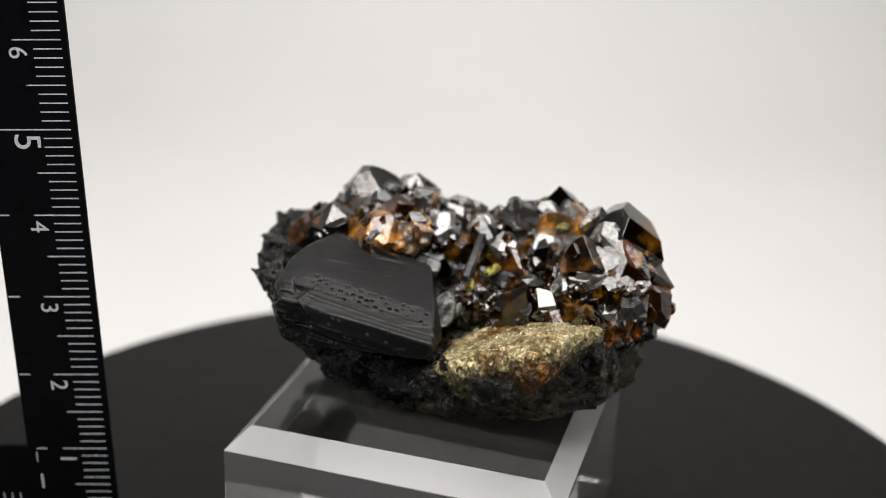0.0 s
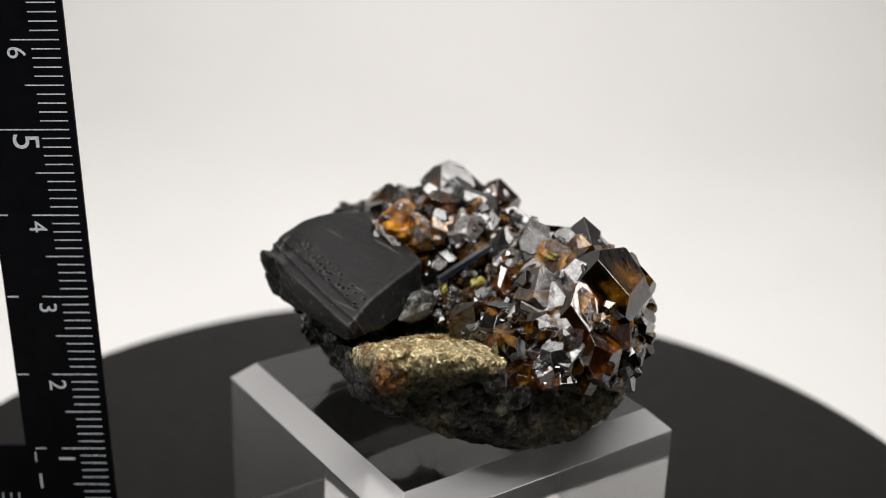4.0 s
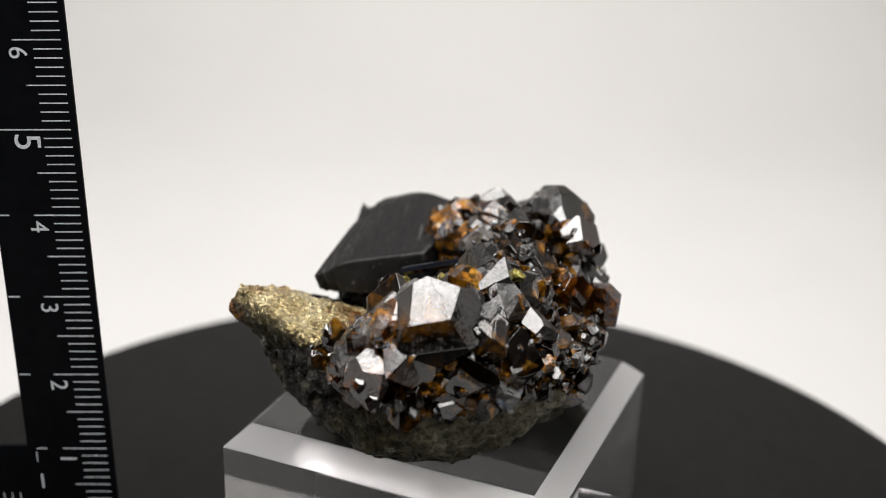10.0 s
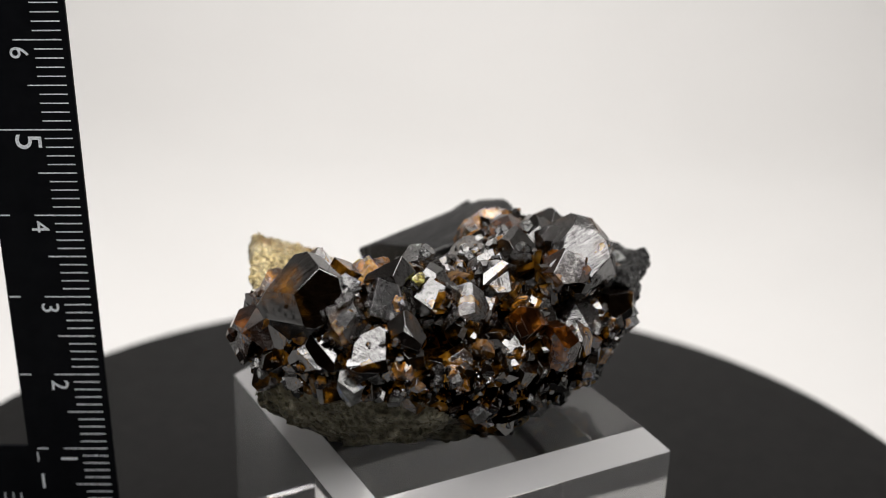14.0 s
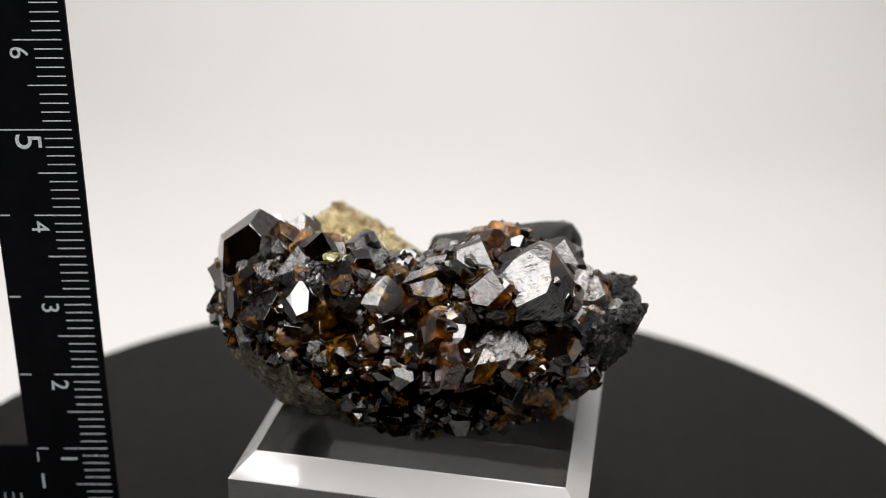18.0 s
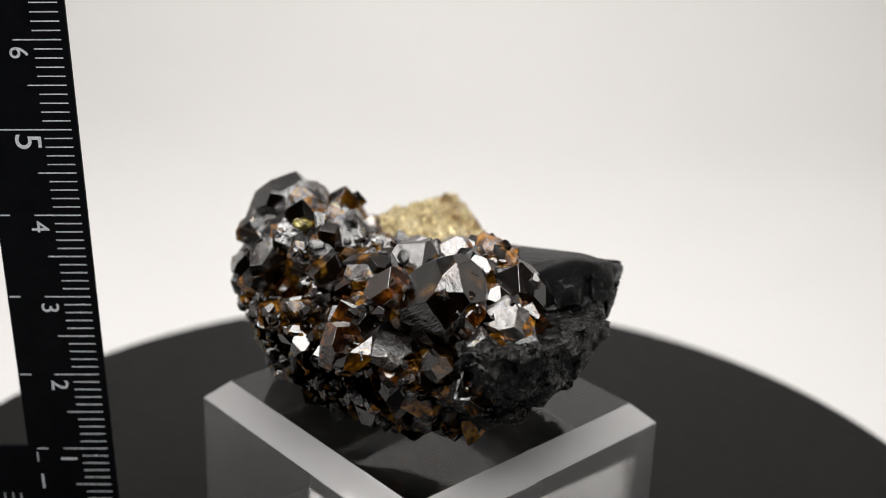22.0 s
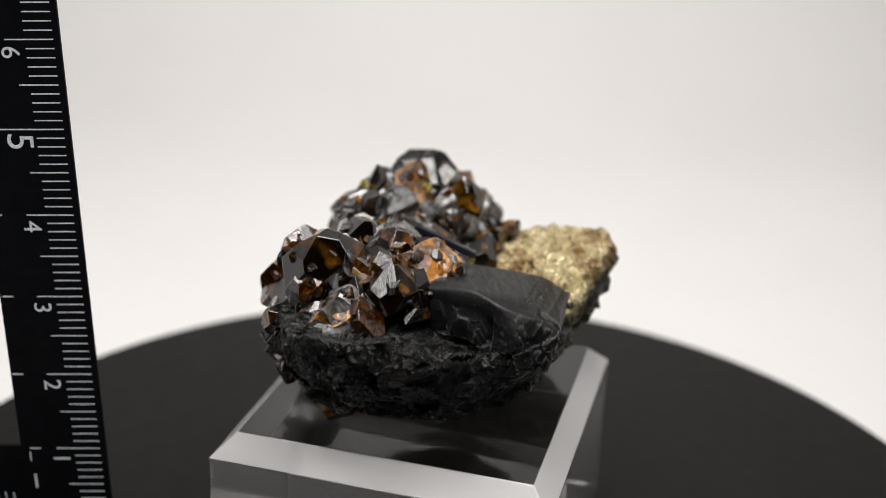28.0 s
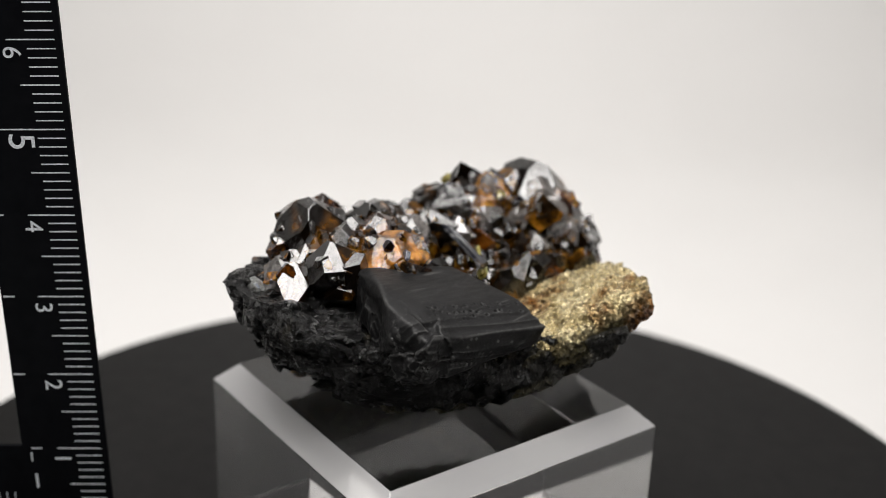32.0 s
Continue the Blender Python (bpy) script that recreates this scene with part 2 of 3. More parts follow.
def make_mass():
    """The intergrown crystals under and between the free ones: small mirror faces turned every way."""
    n = make_crystal("intergrown_dark_crystals", (0.004, 0.002, 0.001), AMBER, 0.5, local=False)
    out = n.t.nodes.new("ShaderNodeVectorMath")
    out.operation = "SUBTRACT"
    out.inputs[1].default_value = (0.004, 0.003, 0.031)
    n.t.links.new(n.coords, out.inputs[0])
    unit = n.t.nodes.new("ShaderNodeVectorMath")
    unit.operation = "NORMALIZE"
    n.t.links.new(out.outputs["Vector"], unit.inputs[0])
    last = unit.outputs["Vector"]
    for scale, k in ((520, 1.3), (1300, 0.8)):
        off = n.t.nodes.new("ShaderNodeVectorMath")
        off.operation = "MULTIPLY_ADD"
        off.inputs[1].default_value, off.inputs[2].default_value = (k, k, k), (-k / 2, -k / 2, -k / 2)
        n.t.links.new(n.cells(scale, "F1", "Color"), off.inputs[0])
        add = n.t.nodes.new("ShaderNodeVectorMath")
        n.t.links.new(last, add.inputs[0])
        n.t.links.new(off.outputs["Vector"], add.inputs[1])
        last = add.outputs["Vector"]
    norm = n.t.nodes.new("ShaderNodeVectorMath")
    norm.operation = "NORMALIZE"
    n.t.links.new(last, norm.inputs[0])
    n.t.links.new(norm.outputs["Vector"], n.p.inputs["Coat Normal"])
    return n.m


# amber of the crystals, with the glow of light inside them painted in
AMBER = (0.36, 0.142, 0.009)
M_BACKDROP, M_ROOM, M_DISC, M_ACRYLIC, M_SATIN, M_WHITENED = make_backdrop(), make_room(), make_disc(), make_acrylic(), make_satin(), make_sawn()
M_RULER, M_INK = make_ruler(), make_ink()
M_BLACK, M_ROCK, M_MATRIX, M_PYRITE = make_black_crystal(), make_black_rock(), make_matrix(), make_pyrite()
M_MASS = make_mass()
M_DARK = make_crystal("black_brown_crystal", (0.004, 0.0022, 0.0012), AMBER, 0.18).m
M_STRIATED = make_crystal("striated_black_crystal", (0.005, 0.0035, 0.003), AMBER, 0.05, 2.2, 0.05, 0.3).m
# etched finish; the pale grey also carries lamp light that the faces reflect
M_SHEEN = make_crystal("etched_sheen_crystal", (0.20, 0.185, 0.175), (0.34, 0.28, 0.22), 0.3, 2.2, 0.11, 0.15).m
M_BROWN = make_crystal("brown_crystal", (0.022, 0.007, 0.002), (0.30, 0.082, 0.006), 0.5, 2.1, 0.05, clear=0.35).m
M_AMBER = make_crystal("amber_crystal", (0.06, 0.018, 0.002), (0.95, 0.36, 0.02), 0.95, 2.0, 0.06, 0.15, 0.3, clear=0.3).m
M_GRAIN = make_crystal("granular_amber_crystal", (0.03, 0.010, 0.0015), (0.75, 0.29, 0.016), 0.75, 2.0, 0.08, 0.4, 0.7).m
M_MIXED = make_crystal("dark_amber_crystal", (0.006, 0.003, 0.0012), AMBER, 0.46, clear=0.4).m
M_YELLOW = make_crystal("yellow_crystal", (0.45, 0.36, 0.06), (0.75, 0.62, 0.14), 1.0, 1.6, 0.1).m
M_PALE = make_crystal("pale_chip", (0.36, 0.37, 0.36), (0.50, 0.50, 0.47), 0.5, 1.5, 0.25).m
M_NEEDLE = make_crystal("blue_black_prism", (0.012, 0.015, 0.026), (0.05, 0.06, 0.11), 0.2, 2.4, 0.16, 0.5).m

# ---- the setting ----


def build_backdrop():
    bm = bmesh.new()
    prof = [(-0.30, -0.032)] + [(0.28, -0.032)]
    for i in range(1, 13):
        a = radians(90 * i / 12)
        prof.append((0.28 + 0.16 * math.sin(a), -0.032 + 0.16 * (1 - math.cos(a))))
    prof.append((0.44, 0.75))
    rows = [[bm.verts.new((x, y, z)) for y, z in prof] for x in (-0.6, 0.6)]
    for i in range(len(prof) - 1):
        bm.faces.new((rows[0][i], rows[1][i], rows[1][i + 1], rows[0][i + 1]))
    me = bpy.data.meshes.new("backdrop")
    bmesh.ops.recalc_face_normals(bm, faces=bm.faces)
    bm.to_mesh(me)
    me.materials.append(M_BACKDROP)
    ob = shade(new("backdrop", me))
    mod = ob.modifiers.new("thickness", "SOLIDIFY")
    mod.thickness, mod.offset = 0.0008, -1 if ob.data.polygons[0].normal.z > 0 else 1
    return tagged(ob, "seamless white paper sweep behind the turntable", "backdrop", kind="structure")


def build_room():
    """A dim plain room round the set."""
    for name, (x0, x1, y0, y1, z0, z1) in {
        "floor": (-2, 2, -2.2, 1.8, -0.80, -0.75), "ceiling": (-2, 2, -2.2, 1.8, 1.65, 1.70),
        "wall_north": (-2, 2, 1.8, 1.85, -0.75, 1.65), "wall_south": (-2, 2, -2.25, -2.2, -0.75, 1.65),
        "wall_west": (-2.05, -2, -2.2, 1.8, -0.75, 1.65), "wall_east": (2, 2.05, -2.2, 1.8, -0.75, 1.65)}.items():
        bm = bmesh.new()
        box_mesh(bm, x0, x1, y0, y1, z0, z1)
        me = bpy.data.meshes.new(name)
        bm.to_mesh(me)
        bm.free()
        me.materials.append(M_ROOM)
        tagged(new(name, me), "plain dim grey " + name.split("_")[0] + " of the room", name.split("_")[0], kind="structure")
    bm = bmesh.new()
    box_mesh(bm, -0.62, 0.62, -0.32, 0.50, -0.062, -0.0329, 0.002)
    me = bpy.data.meshes.new("table_top")
    bm.to_mesh(me)
    bm.free()
    me.materials.append(M_ROOM)
    tagged(new("table_top", me), "plain grey table under the paper sweep", "table", kind="structure")


def build_tent():
    """Unseen panels added over and beside the turntable to shape the light, open at the front."""
    for name, (x0, x1, y0, y1, z0, z1), label in (
            ("top_shade_panel", (-0.30, 0.30, -0.20, 0.4385, 0.400, 0.405), "unseen grey top panel, added to keep reflections dark"),
            ("side_reflector_west", (-0.425, -0.42, -0.02, 0.4385, -0.0315, 0.405), "unseen white side panel, added to brighten the acrylic block"),
            ("side_reflector_east", (0.42, 0.425, -0.02, 0.4385, -0.0315, 0.405), "unseen white side panel, added to brighten the acrylic block")):
        bm = bmesh.new()
        box_mesh(bm, x0, x1, y0, y1, z0, z1)
        me = bpy.data.meshes.new(name)
        bm.to_mesh(me)
        bm.free()
        me.materials.append(M_ROOM if name == "top_shade_panel" else M_BACKDROP)
        tagged(new(name, me), label, "light box", kind="structure")


# ---- turntable ----
def lathe(profile, seg=128):
    bm = bmesh.new()
    rings = []
    for r, z in profile:
        rings.append([bm.verts.new((r * math.cos(2 * math.pi * i / seg), r * math.sin(2 * math.pi * i / seg), z)) for i in range(seg)] if r > 1e-6 else [bm.verts.new((0, 0, z))])
    for a, b in zip(rings, rings[1:]):
        for i in range(seg):
            j = (i + 1) % seg
            q = [a[i % len(a)], a[j % len(a)], b[j % len(b)], b[i % len(b)]]
            q = list(dict.fromkeys(q))
            if len(q) > 2:
                bm.faces.new(q)
    bmesh.ops.recalc_face_normals(bm, faces=bm.faces)
    return bm


def build_turntable():
    base = tagged(new("motor_housing"), "low black plastic motor housing under the turntable disc", "turntable")
    base.location = (0, 0, -0.0315)
    shade(part("housing", lathe([(0, 0), (0.060, 0), (0.062, 0.002), (0.062, 0.0225), (0.060, 0.0245), (0, 0.0245)]), M_DISC, base))
    disc = tagged(new("turntable"), "round matte black turntable disc, turning slowly", "turntable")
    disc.location = (0, 0, -0.007)
    R = 0.0764
    prof = [(0, 0), (R - 0.001, 0)] + [(R - 0.0015 + 0.0015 * math.cos(a), 0.0055 + 0.0015 * math.sin(a)) for a in [radians(10 * k) for k in range(-9, 10)]][6:] + [(0, 0.007)]
    plate = [(0, 0.0002), (R - 0.0040, 0.0002), (R - 0.0040, 0.007), (0, 0.007)]
    edge = [(R - 0.0040, 0), (R - 0.001, 0)] + prof[2:-1] + [(R - 0.0040, 0.007), (R - 0.0040, 0)]
    for name, outline in (("plate", plate), ("rounded_edge", edge)):
        ob = shade(part(name, lathe(outline, 192), M_DISC, disc))
        ob.data.set_sharp_from_angle(angle=radians(40))
    return disc


# ---- acrylic block ----
BLOCK = (0.0003, 0.0014, -16.5)
BLOCK_TOP = 22.8


def build_block():
    thing = tagged(new("display_block"), "clear acrylic display block with chamfered top edges", "display block")
    bm = bmesh.new()
    h, c, z1, z2 = 0.02015, 0.00255, 0.0202, BLOCK_TOP * MM
    lo, mid, top = [[bm.verts.new((sx * s, sy * s, z)) for sx, sy in ((-1, -1), (1, -1), (1, 1), (-1, 1))] for s, z in ((h, 0.0), (h, z1), (h - c, z2))]
    bm.faces.new(lo[::-1])
    bm.faces.new(top)
    for a, b in ((lo, mid), (mid, top)):
        for i in range(4):
            bm.faces.new((a[i], a[(i + 1) % 4], b[(i + 1) % 4], b[i]))
    bmesh.ops.bevel(bm, geom=list(bm.edges), offset=0.00012, segments=2, affect="EDGES", profile=0.5)
    bmesh.ops.transform(bm, matrix=pose(BLOCK[0], BLOCK[1], 0, 0, 0, BLOCK[2]), verts=bm.verts)
    body = part("block", bm, M_ACRYLIC, thing)
    body.data.materials.append(M_SATIN)
    body.data.materials.append(M_WHITENED)
    for f in body.data.polygons:
        if 0.5 < f.normal.z < 0.95:
            f.material_index = 1
        elif abs(f.normal.z) < 0.2:
            f.material_index = 2
    thing.location = (0, 0, 0.0001)
    return thing


# ---- ruler ----


def build_ruler():
    """An L-shaped square: the upright arm carries a millimetre scale on its right edge. Local x to the right, z up the scale."""
    thing = tagged(new("square_ruler"), "black L-shaped square ruler with white millimetre scale", "ruler")
    w, th = 10.4 * MM, 0.6 * MM
    bm = bmesh.new()
    outline = [(0, 0), (0, 0.075), (-w, 0.075), (-w, w), (-0.060, w), (-0.060, 0)]
    front = [bm.verts.new((x, 0, z)) for x, z in outline]
    back = [bm.verts.new((x, th, z)) for x, z in outline]
    bm.faces.new(front)
    bm.faces.new(back[::-1])
    for i in range(6):
        j = (i + 1) % 6
        bm.faces.new((front[j], front[i], back[i], back[j]))
    bmesh.ops.recalc_face_normals(bm, faces=bm.faces)
    bmesh.ops.bevel(bm, geom=list(bm.edges), offset=0.00012, segments=2, affect="EDGES", profile=0.5)
    part("blade", bm, M_RULER, thing)

    def mark(length, thick):
        b = bmesh.new()
        box_mesh(b, -length, 0, -0.00003, 0.00001, -thick / 2, thick / 2)
        me = bpy.data.meshes.new("scale_mark")
        b.to_mesh(me)
        b.free()
        me.materials.append(M_INK)
        return me
    short, middle, long, full = mark(3.1 * MM, 0.13 * MM), mark(4.3 * MM, 0.13 * MM), mark(5.3 * MM, 0.14 * MM), mark(9.4 * MM, 0.15 * MM)
    for k in range(3, 74):
        me = full if k == 50 else long if k % 10 == 0 else middle if k % 5 == 0 else short
        part_of("scale_mark", me, M_INK, thing, m=pose(-0.7 * MM, 0, k * MM))
    left = mark(1.3 * MM, 0.16 * MM)
    for k in (20, 30, 40, 60):
        part_of("scale_mark", left, M_INK, thing, m=pose(-w + 1.6 * MM, 0, k * MM))
    for k in range(12, 58):
        part_of("scale_mark", short if k % 10 else long, M_INK, thing, m=pose(-k * MM, 0, 0.7 * MM, 0, 90, 0))
    part_of("scale_mark", left, M_INK, thing, m=pose(-w + 2.5 * MM, 0, 10.0 * MM))
    part_of("scale_mark", left, M_INK, thing, m=pose(-w + 1.1 * MM, 0, 8.2 * MM, 0, 90, 0))

    def numeral(ch, x, z, turn, size):
        data = bpy.data.curves.new("numeral", "FONT")
        data.body, data.size, data.extrude, data.align_x, data.align_y = ch, size, 0.00002, "CENTER", "CENTER"
        data.materials.append(M_INK)
        ob = new("numeral", data)
        ob.parent = thing
        ob.matrix_basis = pose(x, -0.00003, z) @ pose(0, 0, 0, 0, turn, 0) @ pose(0, 0, 0, 90, 0, 0)
    for k in range(1, 8):
        numeral(str(k), -5.6 * MM if k != 5 else -5.8 * MM, (k * 10 - 1.4) * MM, 90, 2.9 * MM if k != 5 else 4.2 * MM)
    numeral("1", -9.0 * MM, 5.6 * MM, 180, 2.9 * MM)
    thing.matrix_basis = RULER_POSE
    return thing


RX, RZ = Vector((1, 0, 0)), Vector((-0.0367, 0.0320, 1.0)).normalized()
RX = (RX - RZ * RX.dot(RZ)).normalized()
RY = RZ.cross(RX)
RULER_POSE = Matrix.Translation((-0.0389, -0.0075, 0.0070)) @ Matrix((RX, RY, RZ)).transposed().to_4x4()


# ---- rock shapes: a field of distances, meshed ----
def lattice(n=24, seed=3):
    return np.random.RandomState(seed).rand(n, n, n)


LATTICE = lattice()


def value_noise(p, scale):
    q = p * scale
    i = np.floor(q).astype(int)
    f = q - i
    f = f * f * (3 - 2 * f)
    out = 0
    for dx in (0, 1):
        for dy in (0, 1):
            for dz in (0, 1):
                w = (f[..., 0] if dx else 1 - f[..., 0]) * (f[..., 1] if dy else 1 - f[..., 1]) * (f[..., 2] if dz else 1 - f[..., 2])
                out = out + w * LATTICE[(i[..., 0] + dx) % 24, (i[..., 1] + dy) % 24, (i[..., 2] + dz) % 24]
    return out * 2 - 1


def rough_noise(p, scale, octaves=4, gain=0.55):
    out, a = 0, 1.0
    for k in range(octaves):
        out = out + a * value_noise(p + 17.3 * k, scale * 2 ** k)
        a *= gain
    return out


CELLS = np.random.RandomState(8).rand(24, 24, 24, 6)


def shards(p, size, seed=0):
    """Fracture faces: every cell of a jittered grid has a plane of its own, tilted by chance. In mm."""
    q = p / size + 3.7 * seed
    i = np.floor(q - 0.5).astype(int)
    best, out = np.full(len(q), 9.0), np.zeros(len(q))
    for dx in (0, 1):
        for dy in (0, 1):
            for dz in (0, 1):
                c = i + np.array((dx, dy, dz))
                h = CELLS[c[:, 0] % 24, c[:, 1] % 24, c[:, 2] % 24]
                o = q - c - 0.5 - 0.7 * (h[:, :3] - 0.5)
                d = (o * o).sum(-1)
                m = d < best
                best[m] = d[m]
                out[m] = (o[m] * (h[m, 3:] * 2 - 1)).sum(-1)
    return out * size


def hull_planes(points):
    bm = bmesh.new()
    for q in points:
        bm.verts.new(q)
    bmesh.ops.convex_hull(bm, input=bm.verts)
    mid = sum((Vector(q) for q in points), Vector()) / len(points)
    planes = []
    for f in bm.faces:
        f.normal_update()
        n = f.normal.copy()
        if n.length < 0.5:
            continue
        d = n.dot(f.verts[0].co)
        if n.dot(mid) > d:
            n, d = -n, -d
        planes.append((n.x, n.y, n.z, d))
    bm.free()
    return np.array(planes)


def hull_field(p, points, k=1.2):
    pl = hull_planes(points)
    d = p @ pl[:, :3].T - pl[:, 3]
    m = d.max(-1)
    return m + k * np.log(np.exp((d - m[..., None]) / k).sum(-1)) - k * 0.7


def field_mesh(name, field, detail, lo, hi, step):
    """Naive surface nets over a field in millimetres; the fine relief is worked out near the surface alone."""
    ax = [np.arange(a - 2 * step, b + 2.5 * step, step) for a, b in zip(lo, hi)]
    g = np.stack(np.meshgrid(*ax, indexing="ij"), -1)
    v = np.concatenate([field(g[i:i + 16]) for i in range(0, g.shape[0], 16)])
    close = np.abs(v) < 2.0
    v[close] = detail(g[close], v[close])
    s = v < 0
    c = np.zeros(tuple(n - 1 for n in v.shape), int)
    for dx in (0, 1):
        for dy in (0, 1):
            for dz in (0, 1):
                c += s[dx:dx + c.shape[0], dy:dy + c.shape[1], dz:dz + c.shape[2]]
    act = (c > 0) & (c < 8)
    idx = np.full(act.shape, -1)
    cells = np.argwhere(act)
    idx[act] = np.arange(len(cells))
    acc, cnt = np.zeros((len(cells), 3)), np.zeros(len(cells))
    corner = [(a, b, d) for a in (0, 1) for b in (0, 1) for d in (0, 1)]
    for i, a in enumerate(corner):
        for b in corner[i + 1:]:
            if sum(abs(np.subtract(a, b))) != 1:
                continue
            ia, ib = cells + a, cells + b
            va, vb = v[tuple(ia.T)], v[tuple(ib.T)]
            m = (va < 0) != (vb < 0)
            t = np.where(m, va / np.where(m, va - vb, 1), 0)
            acc += np.where(m[:, None], ia + t[:, None] * (ib - ia), 0)
            cnt += m
    pts = np.array(lo) - 2 * step + acc / cnt[:, None] * step
    faces = []
    for axis in range(3):
        o1, o2 = [(1, 2), (2, 0), (0, 1)][axis]
        sl0, sl1 = [slice(1, -1)] * 3, [slice(1, -1)] * 3
        sl0[axis], sl1[axis] = slice(0, -1), slice(1, None)
        a, b = s[tuple(sl0)], s[tuple(sl1)]
        cr = np.argwhere(a != b)
        flip = a[tuple(cr.T)]
        off = np.ones(3, int)
        off[axis] = 0
        base = cr + off
        e1, e2 = np.eye(3, dtype=int)[o1], np.eye(3, dtype=int)[o2]
        q = np.stack([idx[tuple((base - d).T)] for d in (0 * e1, e1, e1 + e2, e2)], 1)
        q[~flip] = q[~flip][:, ::-1]
        faces.append(q)
    faces = np.concatenate(faces)
    me = bpy.data.meshes.new(name)
    me.from_pydata((pts * MM).tolist(), [], faces.tolist())
    me.update()
    me.polygons.foreach_set("use_smooth", [True] * len(me.polygons))
    me.set_sharp_from_angle(angle=radians(38))
    return me, pts


# ---- crystals ----
def faceted(seed, forms=(1.0, 0.96), jitter=0.22, stretch=(1, 1, 1), cut=(), keep=0.45):
    """A crystal: rhombic and trapezoid faces at uneven depths. Radius about 1."""
    rnd = np.random.RandomState(seed)
    ns, ds = [], []
    for a in (-1, 1):
        for b in (-1, 1):
            for perm in ((a, b, 0), (a, 0, b), (0, a, b)):
                ns.append(np.array(perm) / 2 ** 0.5)
                ds.append(0.86 * forms[0] * (1 + rnd.uniform(-jitter, jitter)))
            for c in (-1, 1):
                for perm in ((2 * a, b, c), (a, 2 * b, c), (a, b, 2 * c)):
                    if rnd.rand() > keep:
                        continue
                    ns.append(np.array(perm) / 6 ** 0.5)
                    ds.append(0.93 * forms[1] * (1 + rnd.uniform(-jitter, jitter)))
    for *n, d in cut:
        ns.append(np.array(n) / np.linalg.norm(n))
        ds.append(d)
    ns, ds = np.array(ns), np.array(ds)
    free = len(ns) - len(cut)
    ns[:free] += rnd.normal(0, 0.13, (free, 3))
    ns /= np.linalg.norm(ns, axis=1)[:, None]
    from itertools import combinations
    tri = np.array(list(combinations(range(len(ns)), 3)))
    A, b = ns[tri], ds[tri]
    ok = np.abs(np.linalg.det(A)) > 0.05
    X = np.linalg.solve(A[ok], b[ok][..., None])[..., 0]
    X = X[(X @ ns.T - ds < 1e-6).all(1)]
    X = np.unique(np.round(X, 5), axis=0) * np.array(stretch)
    bm = bmesh.new()
    for q in X:
        bm.verts.new(q)
    bmesh.ops.remove_doubles(bm, verts=bm.verts, dist=0.01)
    bmesh.ops.convex_hull(bm, input=bm.verts)
    loose = [v for v in bm.verts if not v.link_faces]
    bmesh.ops.delete(bm, geom=loose, context="VERTS")
    bmesh.ops.dissolve_limit(bm, angle_limit=radians(2), verts=bm.verts, edges=bm.edges)
    bmesh.ops.recalc_face_normals(bm, faces=bm.faces)
    bmesh.ops.bevel(bm, geom=list(bm.edges), offset=0.010, segments=1, affect="EDGES")
    me = bpy.data.meshes.new("crystal")
    bm.to_mesh(me)
    bm.free()
    return me


def grown(me, seed, count, cut=()):
    """Adds smaller solids in parallel growth to a crystal, so that its faces step."""
    rnd = np.random.RandomState(seed + 500)
    base = np.array([v.co[:] for v in me.vertices])
    polys = [tuple(f.vertices) for f in me.polygons]
    verts, faces, ties = base.tolist(), list(polys), []
    for _ in range(count * 6):
        d = rnd.normal(size=3)
        r = rnd.uniform(0.22, 0.55)
        c = d / np.linalg.norm(d) * (1.0 - r * rnd.uniform(0.5, 0.9))
        if any(np.dot(c, n[:3]) / np.linalg.norm(n[:3]) + r * 0.9 > n[3] + 0.02 for n in cut):
            continue
        q = base * rnd.choice((-1, 1), 3) * rnd.uniform(0.85, 1.15, 3) * r + c
        ties.append((int(np.argmin(((base - c) ** 2).sum(1))), len(verts) + int(np.argmin((q ** 2).sum(1)))))
        faces += [tuple(k + len(verts) for k in f) for f in polys]
        verts += q.tolist()
        count -= 1
        if not count:
            break
    out = bpy.data.meshes.new("crystal")
    out.from_pydata(verts, ties, faces)
    bm = bmesh.new()
    bm.from_mesh(out)
    bmesh.ops.recalc_face_normals(bm, faces=bm.faces)
    bm.to_mesh(out)
    bm.free()
    return out


def prism(points_xy, length):
    bm = bmesh.new()
    a = [bm.verts.new((x, y, 0)) for x, y in points_xy]
    b = [bm.verts.new((x, y, length)) for x, y in points_xy]
    bm.faces.new(a[::-1])
    bm.faces.new(b)
    for i in range(len(a)):
        j = (i + 1) % len(a)
        bm.faces.new((a[i], a[j], b[j], b[i]))
    return bm


# ---- the mineral specimen ----
# reach of the lower rock from the turning axis, every 30 degrees round it, at four slopes downwards
REACH = {0: (27.5, 24.4, 21.6, 20.0, 22.7, 24.5, 22.0, 20.0, 18.6, 23.5, 26.4, 26.6), -20: (13.6, 12.0, 9.2, 7.5, 9.1, 10.8, 8.8, 6.0, 5.0, 9.6, 12.1, 12.6),
         -40: (0.5, -1.3, -3.4, -4.7, -4.4, -3.4, -5.0, -7.0, -7.8, -5.2, -2.3, -0.5), -60: (-11.1, -11.6, -14.1, -14.4, -14.1, -15.4, -16.2, -16.4, -17.1, -16.6, -13.4, -11.4)}
REACH_PLANES = np.array([(math.cos(radians(30 * i)) * math.cos(radians(el)), math.sin(radians(30 * i)) * math.cos(radians(el)), math.sin(radians(el)), d)
                         for el, row in REACH.items() for i, d in enumerate(row)])
